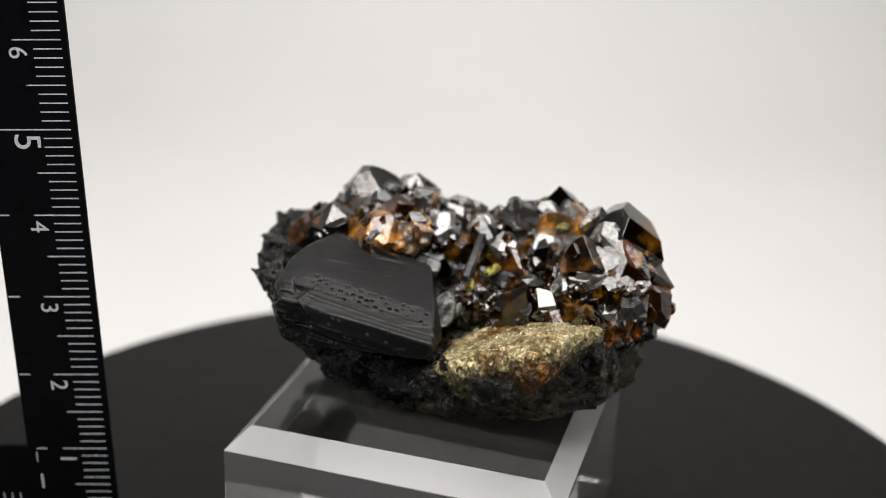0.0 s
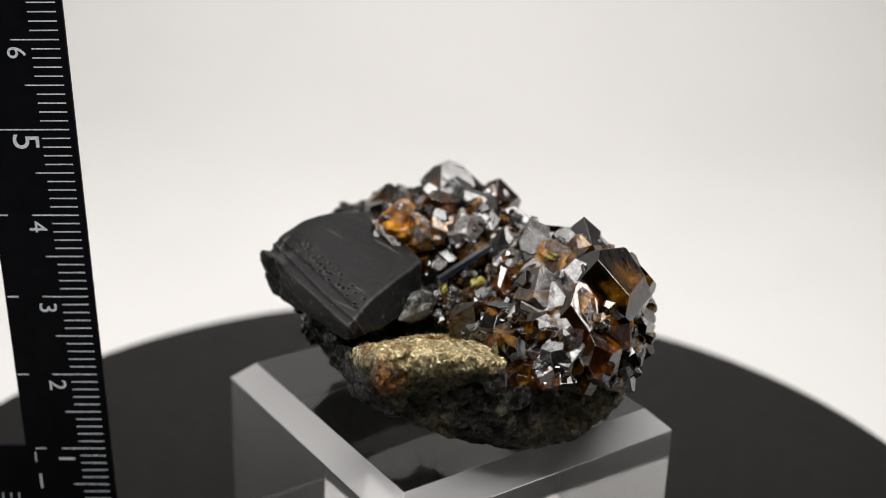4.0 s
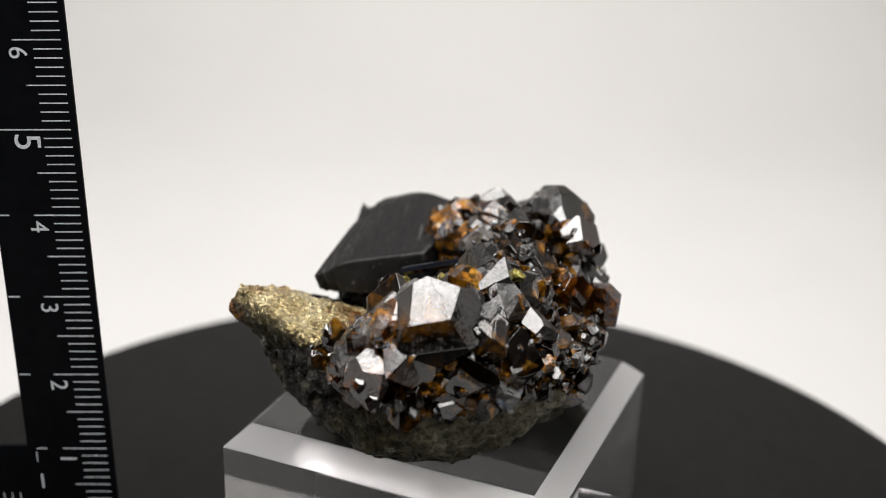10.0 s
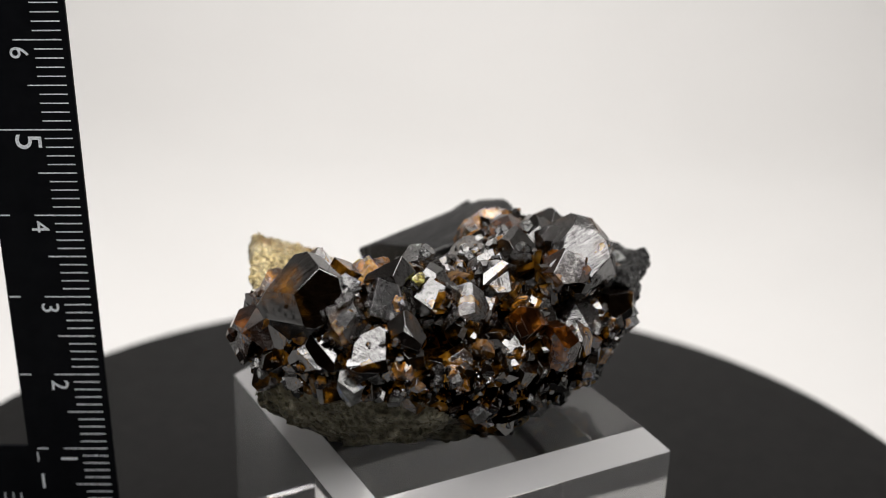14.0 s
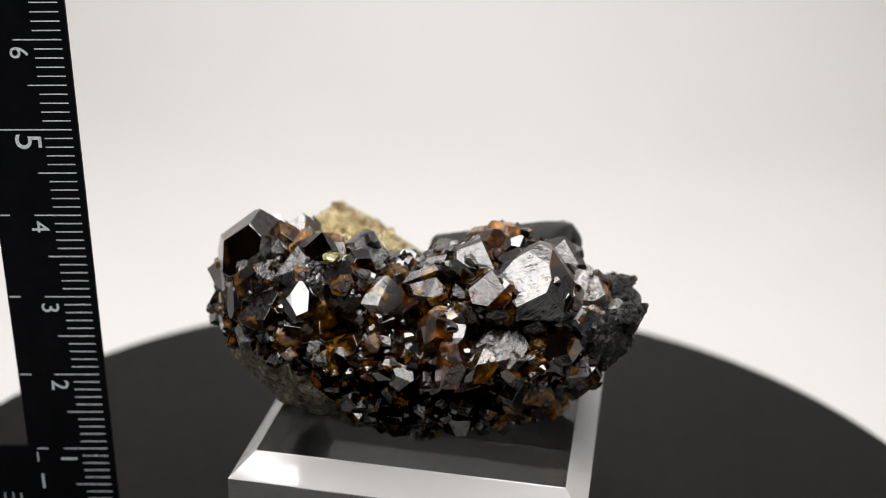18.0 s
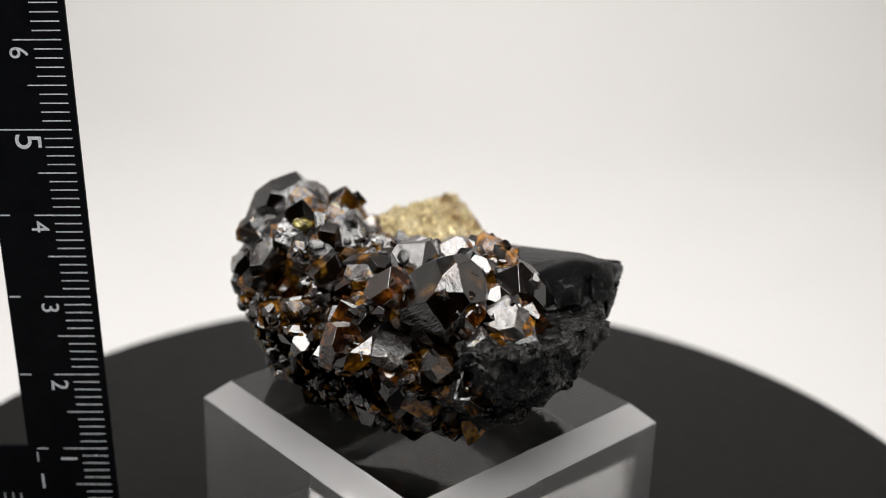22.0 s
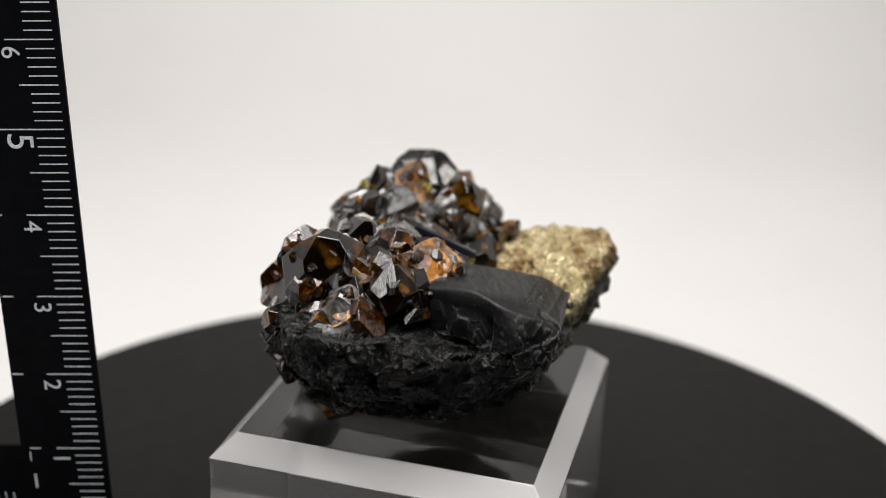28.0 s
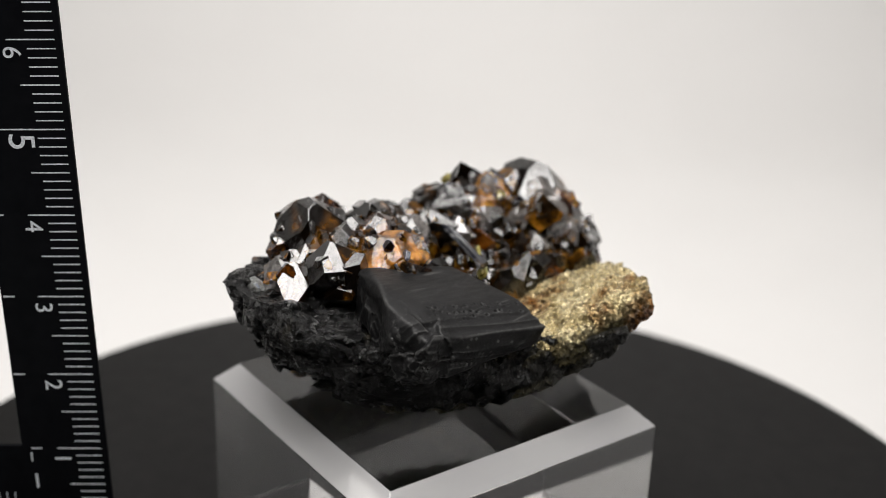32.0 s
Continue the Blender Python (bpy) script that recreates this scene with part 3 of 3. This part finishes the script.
LEFT_MOUND = [(-16, 9, 40.5), (-14, 3, 40.3), (-6, -0.5, 40.8), (0, 3, 41.3), (-12, 15.5, 41.5), (-1, 16.5, 39.8), (-7, 10, 42.3), (-15, 12, 34), (-13, 0, 34), (0, 0, 34), (0, 17, 33)]
RIGHT_MOUND = [(25.8, -5.5, 37.2), (25.5, 4, 38.5), (21, -6, 41), (17.5, 10.5, 41.3), (22.5, 3, 44), (15.5, 0, 41.5), (13, 10, 41), (22, 8, 37), (12, -8, 36.5), (24, -6, 33), (12, 12, 33),
               (22.5, -9, 36.6), (18.8, -11.2, 37.2), (18, -11, 33)]
MIDDLE_MOUND = [(1, -2, 38.2), (13, -8, 37.5), (3, 12, 40.8), (13, 11, 40.8), (8, 3, 40.0), (3, -6, 36), (8, 16, 37), (2, 0, 33), (13, 0, 33), (8, 14, 33)]
PYRITE_HULL = [(11, -23.8, 37.4), (11.5, -22.0, 41.2), (9, -22.4, 37.4), (18.8, -12.6, 37.7), (-0.8, -15.6, 33.8), (0.5, -11.0, 33.2), (3, -4.5, 33.0), (15, -6, 35.6),
               (-0.3, -14.6, 30.6), (6.4, -20.0, 31.4), (10.8, -22.3, 35.2), (18.2, -12.4, 35.8), (6, -8, 31)]
CRYSTAL_HULL = [(-14.7, -8.7, 41.9), (-0.6, -11.8, 38.9), (-1.2, -2.3, 40.6), (-12.4, 0.9, 43.0), (-17.4, -6.0, 42.4), (-17.9, -11.9, 40.2), (-0.6, -15.9, 36.7), (0.5, -11, 35.4),
                (-18.0, -12.2, 37.6), (-1.1, -15.2, 34.5), (-1.2, -2.3, 35), (-12.4, 1, 36), (-19.0, -8, 39.0), (-17.2, -12.0, 34.6), (-18.0, -5.5, 35), (-18.6, -8, 33.2), (-14.8, 0.6, 34.5), (-15.2, -3.2, 43.3), (-13.0, 2.2, 42.4)]


ROOTS = []  # middle and reach, in mm, of the mass round each large crystal


def lower_field(p):
    d = p @ REACH_PLANES[:, :3].T - REACH_PLANES[:, 3]
    m = d.max(-1)
    return m + 0.5 * np.log(np.exp((d - m[..., None]) / 0.5).sum(-1)) + 0.1


def rock_field(p):
    x, y, z = p[..., 0], p[..., 1], p[..., 2]
    side = 0.927 * x + 0.379 * y + 5.2
    top = z - 39.6 + 2.2 * np.clip((5 - y) / 4, 0, 1)
    front = z - 38.4 + 0.25 * np.clip(-4 - y, -1, 9) + 0.18 * np.clip(x + 14, 0, 20)
    recess = -0.205 * x - 0.979 * y - 15.1
    d = np.maximum(np.maximum(lower_field(p), side), np.maximum(np.maximum(top, recess), -0.62 * x - 0.786 * y - 16.6))
    return np.where(y < -3, np.maximum(d, front), d)


def rock_detail(p, d):
    d = d + 1.1 * value_noise(p + 3, 0.22) + 0.22 * rough_noise(p, 0.45, 4, 0.62) + np.clip(0.3 * shards(p, 3.4) + 0.22 * shards(p, 1.4, 3), -0.7, 0.7) + 0.15 * np.abs(rough_noise(p + 4, 1.2, 2, 0.7))
    return np.maximum(d, BLOCK_TOP + 0.15 - p[..., 2])


def matrix_field(p):
    x, y, z = p[..., 0], p[..., 1], p[..., 2]
    side = -(0.927 * x + 0.379 * y + 9.0)
    shelf = 33.2 + 0.21 * (x - 4) - 0.0635 * (y + 4.5)
    top = z - np.where(y < -3, shelf, 36.5)
    low = np.maximum(np.maximum(lower_field(p), side), top)
    for nx, ny, far in ((0.825, -0.565, 22.0), (0.63, -0.78, 21.4), (-0.62, -0.786, 12.2)):
        low = np.maximum(low, nx * x + ny * y - far)
    for mound in (LEFT_MOUND, RIGHT_MOUND, MIDDLE_MOUND):
        low = np.minimum(low, hull_field(p, mound))
    # the mass swells round the roots of the large crystals
    x0, x1 = x.min(), x.max()
    for cx, cy, cz, r in ROOTS:
        if x0 - r - 3 < cx < x1 + r + 3:
            d = np.sqrt((x - cx) ** 2 + (y - cy) ** 2 + (z - cz) ** 2) - r
            h = np.clip(0.5 + 0.5 * (low - d) / 1.6, 0, 1)
            low = low * (1 - h) + d * h - 1.6 * h * (1 - h)
    return low


def matrix_detail(p, d):
    layers = np.abs(value_noise(p * np.array((0.25, 0.25, 1.6)), 0.9))
    d = d + 0.6 * value_noise(p + 5, 0.25) + 0.25 * rough_noise(p + 1, 0.5, 4, 0.62) + np.clip(0.3 * shards(p, 2.6, 1) + 0.22 * shards(p, 1.3, 5), -0.6, 0.6) + 0.25 * layers
    return np.maximum(d, BLOCK_TOP + 0.05 - p[..., 2])


def pyrite_field(p):
    return hull_field(p, PYRITE_HULL, 0.4)


def pyrite_detail(p, d):
    crack = np.abs(p[..., 1] + 9.5 + 0.25 * p[..., 0] + 0.8 * value_noise(p, 0.5)) - 0.22
    d = np.maximum(d + 0.3 * rough_noise(p + 9, 0.35, 3, 0.6), -np.maximum(np.maximum(crack, 34.4 - p[..., 2]), p[..., 0] - 9))
    return d + 0.2 * np.abs(value_noise(p + 1, 1.0)) + 0.22 * shards(p, 1.1, 6) + 0.2 * shards(p, 0.7, 8)


RIDGE_A, RIDGE_B, FOOT_A, FOOT_B = [np.array(CRYSTAL_HULL[i]) for i in (0, 1, 5, 6)]


def crystal_pits():
    rnd = np.random.RandomState(4)
    out = []
    for _ in range(130):
        u, v = rnd.uniform(0.06, 0.96), rnd.uniform(0.03, 0.09) if rnd.rand() < 0.4 else rnd.uniform(0.1, 0.5)
        q = (1 - v) * (RIDGE_A + u * (RIDGE_B - RIDGE_A)) + v * (FOOT_A + u * (FOOT_B - FOOT_A))
        if all(np.linalg.norm(q - np.array(o[:3])) > 0.55 for o in out):
            out.append((*q, rnd.uniform(0.08, 0.19)))
    return out


def black_crystal_field(p):
    return hull_field(p, CRYSTAL_HULL, 0.1)


def black_crystal_detail(p, d):
    along = (RIDGE_B - RIDGE_A) / np.linalg.norm(RIDGE_B - RIDGE_A)
    off = p - RIDGE_A
    run = off @ along
    flat = off - run[..., None] * along
    grooves = value_noise(np.concatenate([flat[..., 1:] * 2.2, run[..., None] * 0.12], -1), 1.0)
    under = np.clip((39.2 - 0.27 * (p[..., 0] + 17) - p[..., 2]) / 1.2, 0, 1)
    d = d + (0.012 + 0.28 * under) * np.abs(grooves) + 0.012 * value_noise(p, 1.6)
    down = FOOT_A - RIDGE_A
    down = down - (down @ along) * along
    fall = off @ (down / np.linalg.norm(down))
    d = d + np.clip((fall - 1.8) / 0.4, 0, 1) * 0.15 * np.abs(np.sin(fall * 3.1 + 2.5 * value_noise(np.stack([fall, fall * 0, run * 0.15], -1), 0.6)))
    broken = np.clip((-13.2 - p[..., 0]) / 2.5, 0, 1) * np.clip((41.9 - p[..., 2]) / 1.6, 0.1, 1)
    d = d + broken * (0.15 + 0.35 * rough_noise(p + 8, 0.3, 2, 0.5) + np.clip(0.25 * shards(p, 3.6, 2) + 0.12 * shards(p, 1.6, 4), -0.4, 0.4))
    face = np.cross(RIDGE_B - RIDGE_A, FOOT_A - RIDGE_A)
    band = np.nonzero(np.abs(off @ (face / np.linalg.norm(face))) < 0.5)[0]
    q, e = p[band], d[band]
    for x, y, z, r in crystal_pits():
        o = q - np.array((x, y, z))
        a = o @ along
        e = np.maximum(e, r - np.sqrt(np.maximum((o * o).sum(-1) - a * a + (a * 0.65) ** 2, 0)))
    d[band] = e
    return d


def covered(q):
    """Where crystals grow on the rock."""
    x, y, z = q
    return (z > 37.8 and y > -5) or (y > 8 and z > 25.0 + max(0, (x - 6) * 0.75)) or (x > 17 and z > 34.5 and y > -12) or (x > 4 and y > -10 and z > 36.2) or (x > 0.5 and y > -9 and z > 33.6)


def build_specimen():
    thing = tagged(new("mineral_specimen"), "black-brown and amber crystal cluster on dark rock with golden crust", "mineral")

    def heading(az, el):
        return Vector((math.cos(radians(az)) * math.cos(radians(el)), math.sin(radians(az)) * math.cos(radians(el)), math.sin(radians(el))))

    def gem(anchor, az, el, r, material, seed, more=(), depth=0.72, grow=4, label=""):
        """A crystal whose largest face has its middle at anchor (mm) and looks to az, el; more: further large faces."""
        turn = Euler(np.random.RandomState(seed).uniform(0, 6.28, 3)).to_matrix()
        cut = []
        for a, e, d in ((az, el, depth), *more):
            n = turn.transposed() @ heading(a, e)
            cut.append((n.x, n.y, n.z, d))
        me = faceted(seed, (1.0, 0.98), 0.16, cut=cut, keep=0.18)
        if grow:
            me = grown(me, seed, grow, cut)
        at = (Vector(anchor) - heading(az, el) * depth * r) * MM
        if r > 1.8:
            ROOTS.append((*(at - heading(az, el) * 0.35 * r * MM) / MM, 0.80 * r))
        return part_of("crystal", me, material, thing, label, Matrix.Translation(at) @ turn.to_4x4() @ Matrix.Diagonal((r * MM, r * MM, r * MM, 1)))

    def crystal(x, y, z, r, material, seed, rx=0, rz=0, stretch=(1, 1, 1), name="crystal", label="", keep=0.2):
        me = faceted(seed, (1.0, 0.96), 0.25, keep=keep)
        if seed % 3 and r > 1.2:
            me = grown(me, seed, 3)
        return part_of(name, me, material, thing, label, pose(x * MM, y * MM, z * MM, rx, 17 * seed % 90, rz) @ Matrix.Diagonal((*(r * k * MM for k in stretch), 1)))

    # the large crystals, by their main faces
    gem((24.2, 1.8, 45.4), -8, 53, 5.3, M_DARK, 1, ((55, 28, 0.80), (-62, 30, 0.84), (150, 62, 0.86), (10, -12, 0.82)), depth=0.77, grow=3, label="large black crystal with amber edges")
    # added piece: stands in for the amber glow in the large crystal's side
    gem((25.4, -1.6, 40.9), -32, 15, 2.4, M_AMBER, 35, label="amber crystal added for the glow in the large black one")
    gem((17.5, 9.2, 44.3), 42, 44, 3.4, M_STRIATED, 2, ((120, 35, 0.74), (-40, 45, 0.8)), grow=2, label="black crystal with striated faces")
    gem((22.6, -4.0, 42.5), -48, 44, 3.3, M_BROWN, 3, ((-110, 40, 0.78), (20, 20, 0.8)), label="red-brown glossy crystal")
    gem((-7.7, 15.9, 45.1), 60, 45, 4.9, M_DARK, 4, ((130, 42, 0.78), (178, 36, 0.80), (-30, 55, 0.84), (95, -8, 0.82)), 0.68, 3, label="large black crystal with mirror faces")
    gem((-7.6, -0.4, 44.5), -98, 50, 3.9, M_AMBER, 5, ((-158, 42, 0.70), (110, 38, 0.74), (20, 42, 0.76)), 0.7, 2, label="bright amber crystal with a pale face")
    gem((-15.4, 12.2, 41.9), 92, 48, 2.8, M_SHEEN, 6, ((170, 30, 0.7),), 0.6, 2)
    gem((-15.0, 6.3, 43.6), 156, 42, 3.2, M_DARK, 7, ((90, 40, 0.75), (-140, 45, 0.78)), 0.72, 2)
    gem((-17.4, 10.8, 41.2), 165, 40, 1.7, M_AMBER, 8)
    gem((16.7, 13.1, 41.4), 102, 48, 2.2, M_DARK, 9)
    gem((17.4, 14.2, 37.6), 110, 20, 1.9, M_AMBER, 10)
    gem((4.6, 17.0, 36.3), 48, 47, 2.2, M_DARK, 11, ((110, 30, 0.7),))
    gem((25.7, 3.8, 35.7), 0, 48, 1.7, M_DARK, 12)
    gem((-13.6, 15.0, 39.8), 105, 46, 1.9, M_SHEEN, 13)
    gem((-2.2, 15.4, 44.6), -20, 48, 2.8, M_BROWN, 14, ((60, 42, 0.72), (-100, 45, 0.74)))
    gem((3.2, 12.4, 43.2), 70, 50, 2.9, M_STRIATED, 15, ((-20, 45, 0.8),))
    gem((8.6, 12.6, 42.0), 66, 48, 2.8, M_DARK, 16, ((10, 40, 0.8),))
    gem((12.6, 11.4, 43.4), 50, 46, 2.4, M_DARK, 17)
    gem((-2.6, 10.4, 45.4), 100, 50, 2.8, M_DARK, 18, ((-60, 50, 0.8),))
    gem((-9.4, 8.4, 44.7), 118, 50, 2.8, M_DARK, 19)
    gem((-6.2, 6.6, 45.2), 125, 46, 2.4, M_BROWN, 20, ((-150, 40, 0.8),))
    gem((0.6, 16.8, 39.6), 78, 46, 2.9, M_DARK, 21, ((150, 20, 0.8),))
    gem((-5.4, 18.6, 38.2), 112, 40, 3.0, M_STRIATED, 22)
    gem((-4.0, 18.2, 34.4), 95, 15, 3.4, M_MIXED, 23, ((140, 30, 0.8),))
    gem((9.0, 17.2, 35.6), 80, 40, 2.6, M_MIXED, 24)
    gem((6.6, 17.6, 31.4), 76, 30, 2.3, M_DARK, 25)
    gem((-11.4, 18.0, 36.0), 125, 30, 2.6, M_MIXED, 26)
    gem((-15.8, 15.6, 34.6), 140, 20, 2.0, M_GRAIN, 27)
    gem((-9.6, 18.8, 32.4), 110, 10, 2.2, M_GRAIN, 28)
    gem((13.6, 15.8, 33.4), 66, 30, 2.2, M_GRAIN, 29)
    gem((17.6, 14.0, 34.6), 50, 20, 2.1, M_MIXED, 30)
    gem((21.8, 10.8, 39.6), 36, 44, 3.0, M_DARK, 31)
    gem((22.6, 8.0, 43.0), 40, 46, 2.6, M_STRIATED, 32)
    gem((24.8, 6.6, 38.8), 20, 25, 2.7, M_DARK, 33)
    gem((24.6, 6.0, 36.4), 15, 40, 2.4, M_MIXED, 34)
    # the ends of the ridge, over the pale crust
    crystal(25.3, -4.4, 37.6, 2.7, M_BROWN, 41, 0, 20, (1.15, 0.9, 0.85))
    crystal(25.2, -1.2, 38.8, 2.6, M_BROWN, 42, 30, 10)
    crystal(24.4, 1.4, 36.6, 2.4, M_MIXED, 43, 50, 10)
    gem((18.0, -4.9, 42.4), -88, 46, 2.7, M_SHEEN, 44, (), 0.6, label="etched crystal with reflected light put into its pale grey")
    gem((20.6, -6.6, 40.4), -78, 44, 2.7, M_SHEEN, 45, (), 0.6, label="etched crystal with reflected light put into its pale grey")
    gem((18.6, -7.6, 38.4), -95, 44, 2.2, M_SHEEN, 46, (), 0.6)
    gem((23.0, -6.8, 38.8), -60, 42, 2.4, M_SHEEN, 47, (), 0.62)
    gem((15.2, -5.0, 40.2), -92, 48, 2.3, M_SHEEN, 48)
    gem((16.8, -2.4, 42.6), -85, 50, 2.4, M_SHEEN, 49)
    gem((20.0, -1.6, 45.2), -80, 50, 2.1, M_SHEEN, 50)
    gem((12.4, -6.6, 38.6), -100, 48, 2.0, M_DARK, 51)
    gem((14.2, -8.0, 37.0), -90, 45, 1.9, M_BROWN, 52)
    gem((9.6, -6.2, 37.6), -95, 46, 2.2, M_STRIATED, 53)
    gem((17.6, -9.6, 36.6), -92, 42, 1.9, M_BROWN, 54)
    gem((21.4, -8.8, 36.8), -70, 42, 2.0, M_BROWN, 55)
    # the saddle between the two mounds
    gem((10.2, 4.6, 44.0), -88, 48, 2.3, M_SHEEN, 56, label="tabular crystal with reflected light put into its pale grey")
    gem((5.2, 4.8, 43.2), -90, 47, 2.1, M_SHEEN, 57)
    gem((8.0, 1.8, 42.0), -86, 50, 2.1, M_SHEEN, 58)
    gem((12.6, 1.2, 42.4), -95, 48, 2.1, M_SHEEN, 59)
    gem((0.0, 3.2, 43.8), -92, 48, 2.3, M_SHEEN, 60)
    gem((1.2, 7.4, 43.6), -80, 50, 2.1, M_DARK, 61)
    gem((13.0, 6.0, 44.8), -85, 50, 2.0, M_DARK, 62)
    crystal(16.4, 5.4, 43.4, 2.5, M_GRAIN, 63, 35, 10)
    crystal(18.6, 3.6, 44.4, 2.2, M_MIXED, 64, 15, 40)
    crystal(14.6, 7.8, 43.0, 2.1, M_BROWN, 65, 15, 70)
    crystal(-4.4, 1.0, 42.0, 2.5, M_GRAIN, 66, 15, 30)
    crystal(-2.6, 3.4, 42.4, 2.0, M_AMBER, 67, 55, 30)
    crystal(-16.4, 8.6, 40.0, 2.4, M_BROWN, 68, 10, 50)
    crystal(-18.4, 12.4, 38.6, 1.7, M_PALE, 69, 10, 80)
    crystal(-16.0, 13.0, 38.0, 2.1, M_GRAIN, 70, 33, 80)
    crystal(-12.6, 3.0, 41.4, 2.4, M_DARK, 71, 33, 10)
    for x, y, z, r, seed in ((6.1, -0.7, 39.4, 0.9, 72), (14.5, 1.8, 44.3, 0.75, 73), (13.4, 9.8, 44.9, 0.9, 74), (3.4, -3.6, 38.6, 0.7, 75)):
        crystal(x, y, z, r, M_YELLOW, seed, 25, 40, (0.8, 0.8, 1.3), label="small yellow-green crystal")
    crystal(21.6, 9.6, 35.2, 2.3, M_PALE, 77, 25, 40, label="pale blue-grey crystal in the crust")
    crystal(0.5, -5.3, 35.9, 2.6, M_PALE, 34, 25, 0, (0.6, 1.0, 0.9), "pale_chip", "pale grey wedge beside the black crystal")
    matrix_me, matrix_pts = field_mesh("matrix", matrix_field, matrix_detail, (-16, -25, 22), (30, 23, 46), 0.30)
    part_of("matrix", matrix_me, M_MATRIX, thing, "dark olive granular rock, crystal-crusted above")
    matrix_me.materials.append(M_MASS)
    for f in matrix_me.polygons:
        if covered(f.center * 1000):
            f.material_index = 1
    part_of("black_rock", field_mesh("black_rock", rock_field, rock_detail, (-26, -20, 22), (6, 23, 42), 0.26)[0], M_ROCK, thing, "black granular massive rock")
    part_of("golden_crust", field_mesh("golden_crust", pyrite_field, pyrite_detail, (-2, -26, 29), (21, -2, 42), 0.2)[0], M_PYRITE, thing, "pale gold sparkling sulphide crust")
    part_of("black_crystal", field_mesh("black_crystal", black_crystal_field, black_crystal_detail, (-20, -17, 33.5), (2, 2, 44), 0.14)[0], M_BLACK, thing, "dull black blocky crystal with pitted striations")

    # a blue-black prism lying across the hollow
    a, b = Vector((3.0, -4.2, 39.8)) * MM, Vector((4.9, 3.0, 42.4)) * MM
    ring = [(0.62 * MM * math.cos(radians(60 * k)), 0.5 * MM * math.sin(radians(60 * k))) for k in range(6)]
    ob = part("prism", prism(ring, (b - a).length), M_NEEDLE, thing, "blue-black striated prismatic crystal")
    ob.matrix_basis = Matrix.Translation(a) @ (b - a).to_track_quat("Z", "Y").to_matrix().to_4x4()
    # the small ones, over the upper matrix and its back
    kinds = (M_DARK, M_MIXED, M_DARK, M_STRIATED, M_MIXED, M_MIXED, M_DARK, M_BROWN, M_DARK, M_MIXED, M_STRIATED, M_GRAIN)
    shapes = []
    for i, mat in enumerate(kinds):
        me = faceted(100 + i, (1.0, 0.92 + 0.01 * i), 0.34, keep=0.15)
        if i % 2:
            me = grown(me, i, 3)
        me.materials.append(mat)
        shapes.append((me, mat))
    rnd = np.random.RandomState(5)
    middle = np.array((4.0, 4.0, 32.0))

    spots = [q for q in matrix_pts[rnd.permutation(len(matrix_pts))] if covered(q)]
    placed = []
    for q in spots:
        r = 1.1 + 1.7 * rnd.rand() ** 1.5
        if any((q - o) @ (q - o) < (0.52 * (r + s)) ** 2 for o, s in placed):
            continue
        placed.append((q, r))
        me, mat = shapes[rnd.randint(len(shapes))]
        s = rnd.uniform(0.7, 1.35, 3) * r * MM
        c = q + 0.36 * r * (middle - q) / np.linalg.norm(middle - q)
        part_of("crystal", me, mat, thing, m=pose(*(c * MM), *rnd.uniform(0, 360, 3)) @ Matrix.Diagonal((*s, 1)))
        if len(placed) >= 260:
            break
    hollow = [q for q in spots if 1 < q[0] < 17 and -10 < q[1] < 7]
    # a druse of the finest crystals between them
    for i, mat in ((0, M_DARK), (2, M_STRIATED), (5, M_MIXED)):
        src = faceted(140 + i, (1.0, 0.95), 0.25)
        base = np.array([v.co[:] for v in src.vertices])
        polys = [tuple(f.vertices) for f in src.polygons]
        verts, faces = [], []
        fine = spots[3000 + 1500 * i:3000 + 1500 * i + (260 if i == 0 else 160)] + hollow[300 * i:300 * i + 60]
        for q in fine:
            m = np.array(Euler(rnd.uniform(0, 6.28, 3)).to_matrix())
            r = rnd.uniform(0.35, 1.0)
            faces += [tuple(k + len(verts) for k in f) for f in polys]
            verts += ((base * rnd.uniform(0.8, 1.25, 3) * r) @ m.T + q + 0.1 * (q - middle) / np.linalg.norm(q - middle)).tolist()
        me = bpy.data.meshes.new("crystal_druse")
        me.from_pydata((np.array(verts)).tolist(), [], faces)
        me.update()
        ob = part_of("crystal_druse", me, mat, thing, "fine dark crystals crowded together", m=Matrix.Diagonal((MM, MM, MM, 1)))
        tagged(ob, kind="stuff")
    return thing


def motions():
    rows = [(t, SPIN * t) for t in range(0, 33, 2)]
    for thing in (TURNTABLE, BLOCK_THING, SPECIMEN):
        walk(thing, [(t, pose(*thing.location, 0, 0, a)) for t, a in rows])
    walk(RULER, [(t, Matrix.Translation((d * MM, 0, 0)) @ RULER_POSE) for t, d in SWAY])


# the ruler sways by less than a millimetre: seconds and millimetres to the right
SWAY = ((0, 0), (1, -0.08), (5, -0.18), (7, -0.1), (10, 0), (13, 0.1), (22, 0.08), (24.5, 0), (25.5, -0.2), (27.5, -0.66), (28.4, -0.85), (29.2, -0.66), (30.4, -0.95), (31.2, -0.82), (32, -0.66))


build_backdrop()
build_room()
build_tent()
TURNTABLE = build_turntable()
BLOCK_THING = build_block()
RULER = build_ruler()
SPECIMEN = build_specimen()
motions()
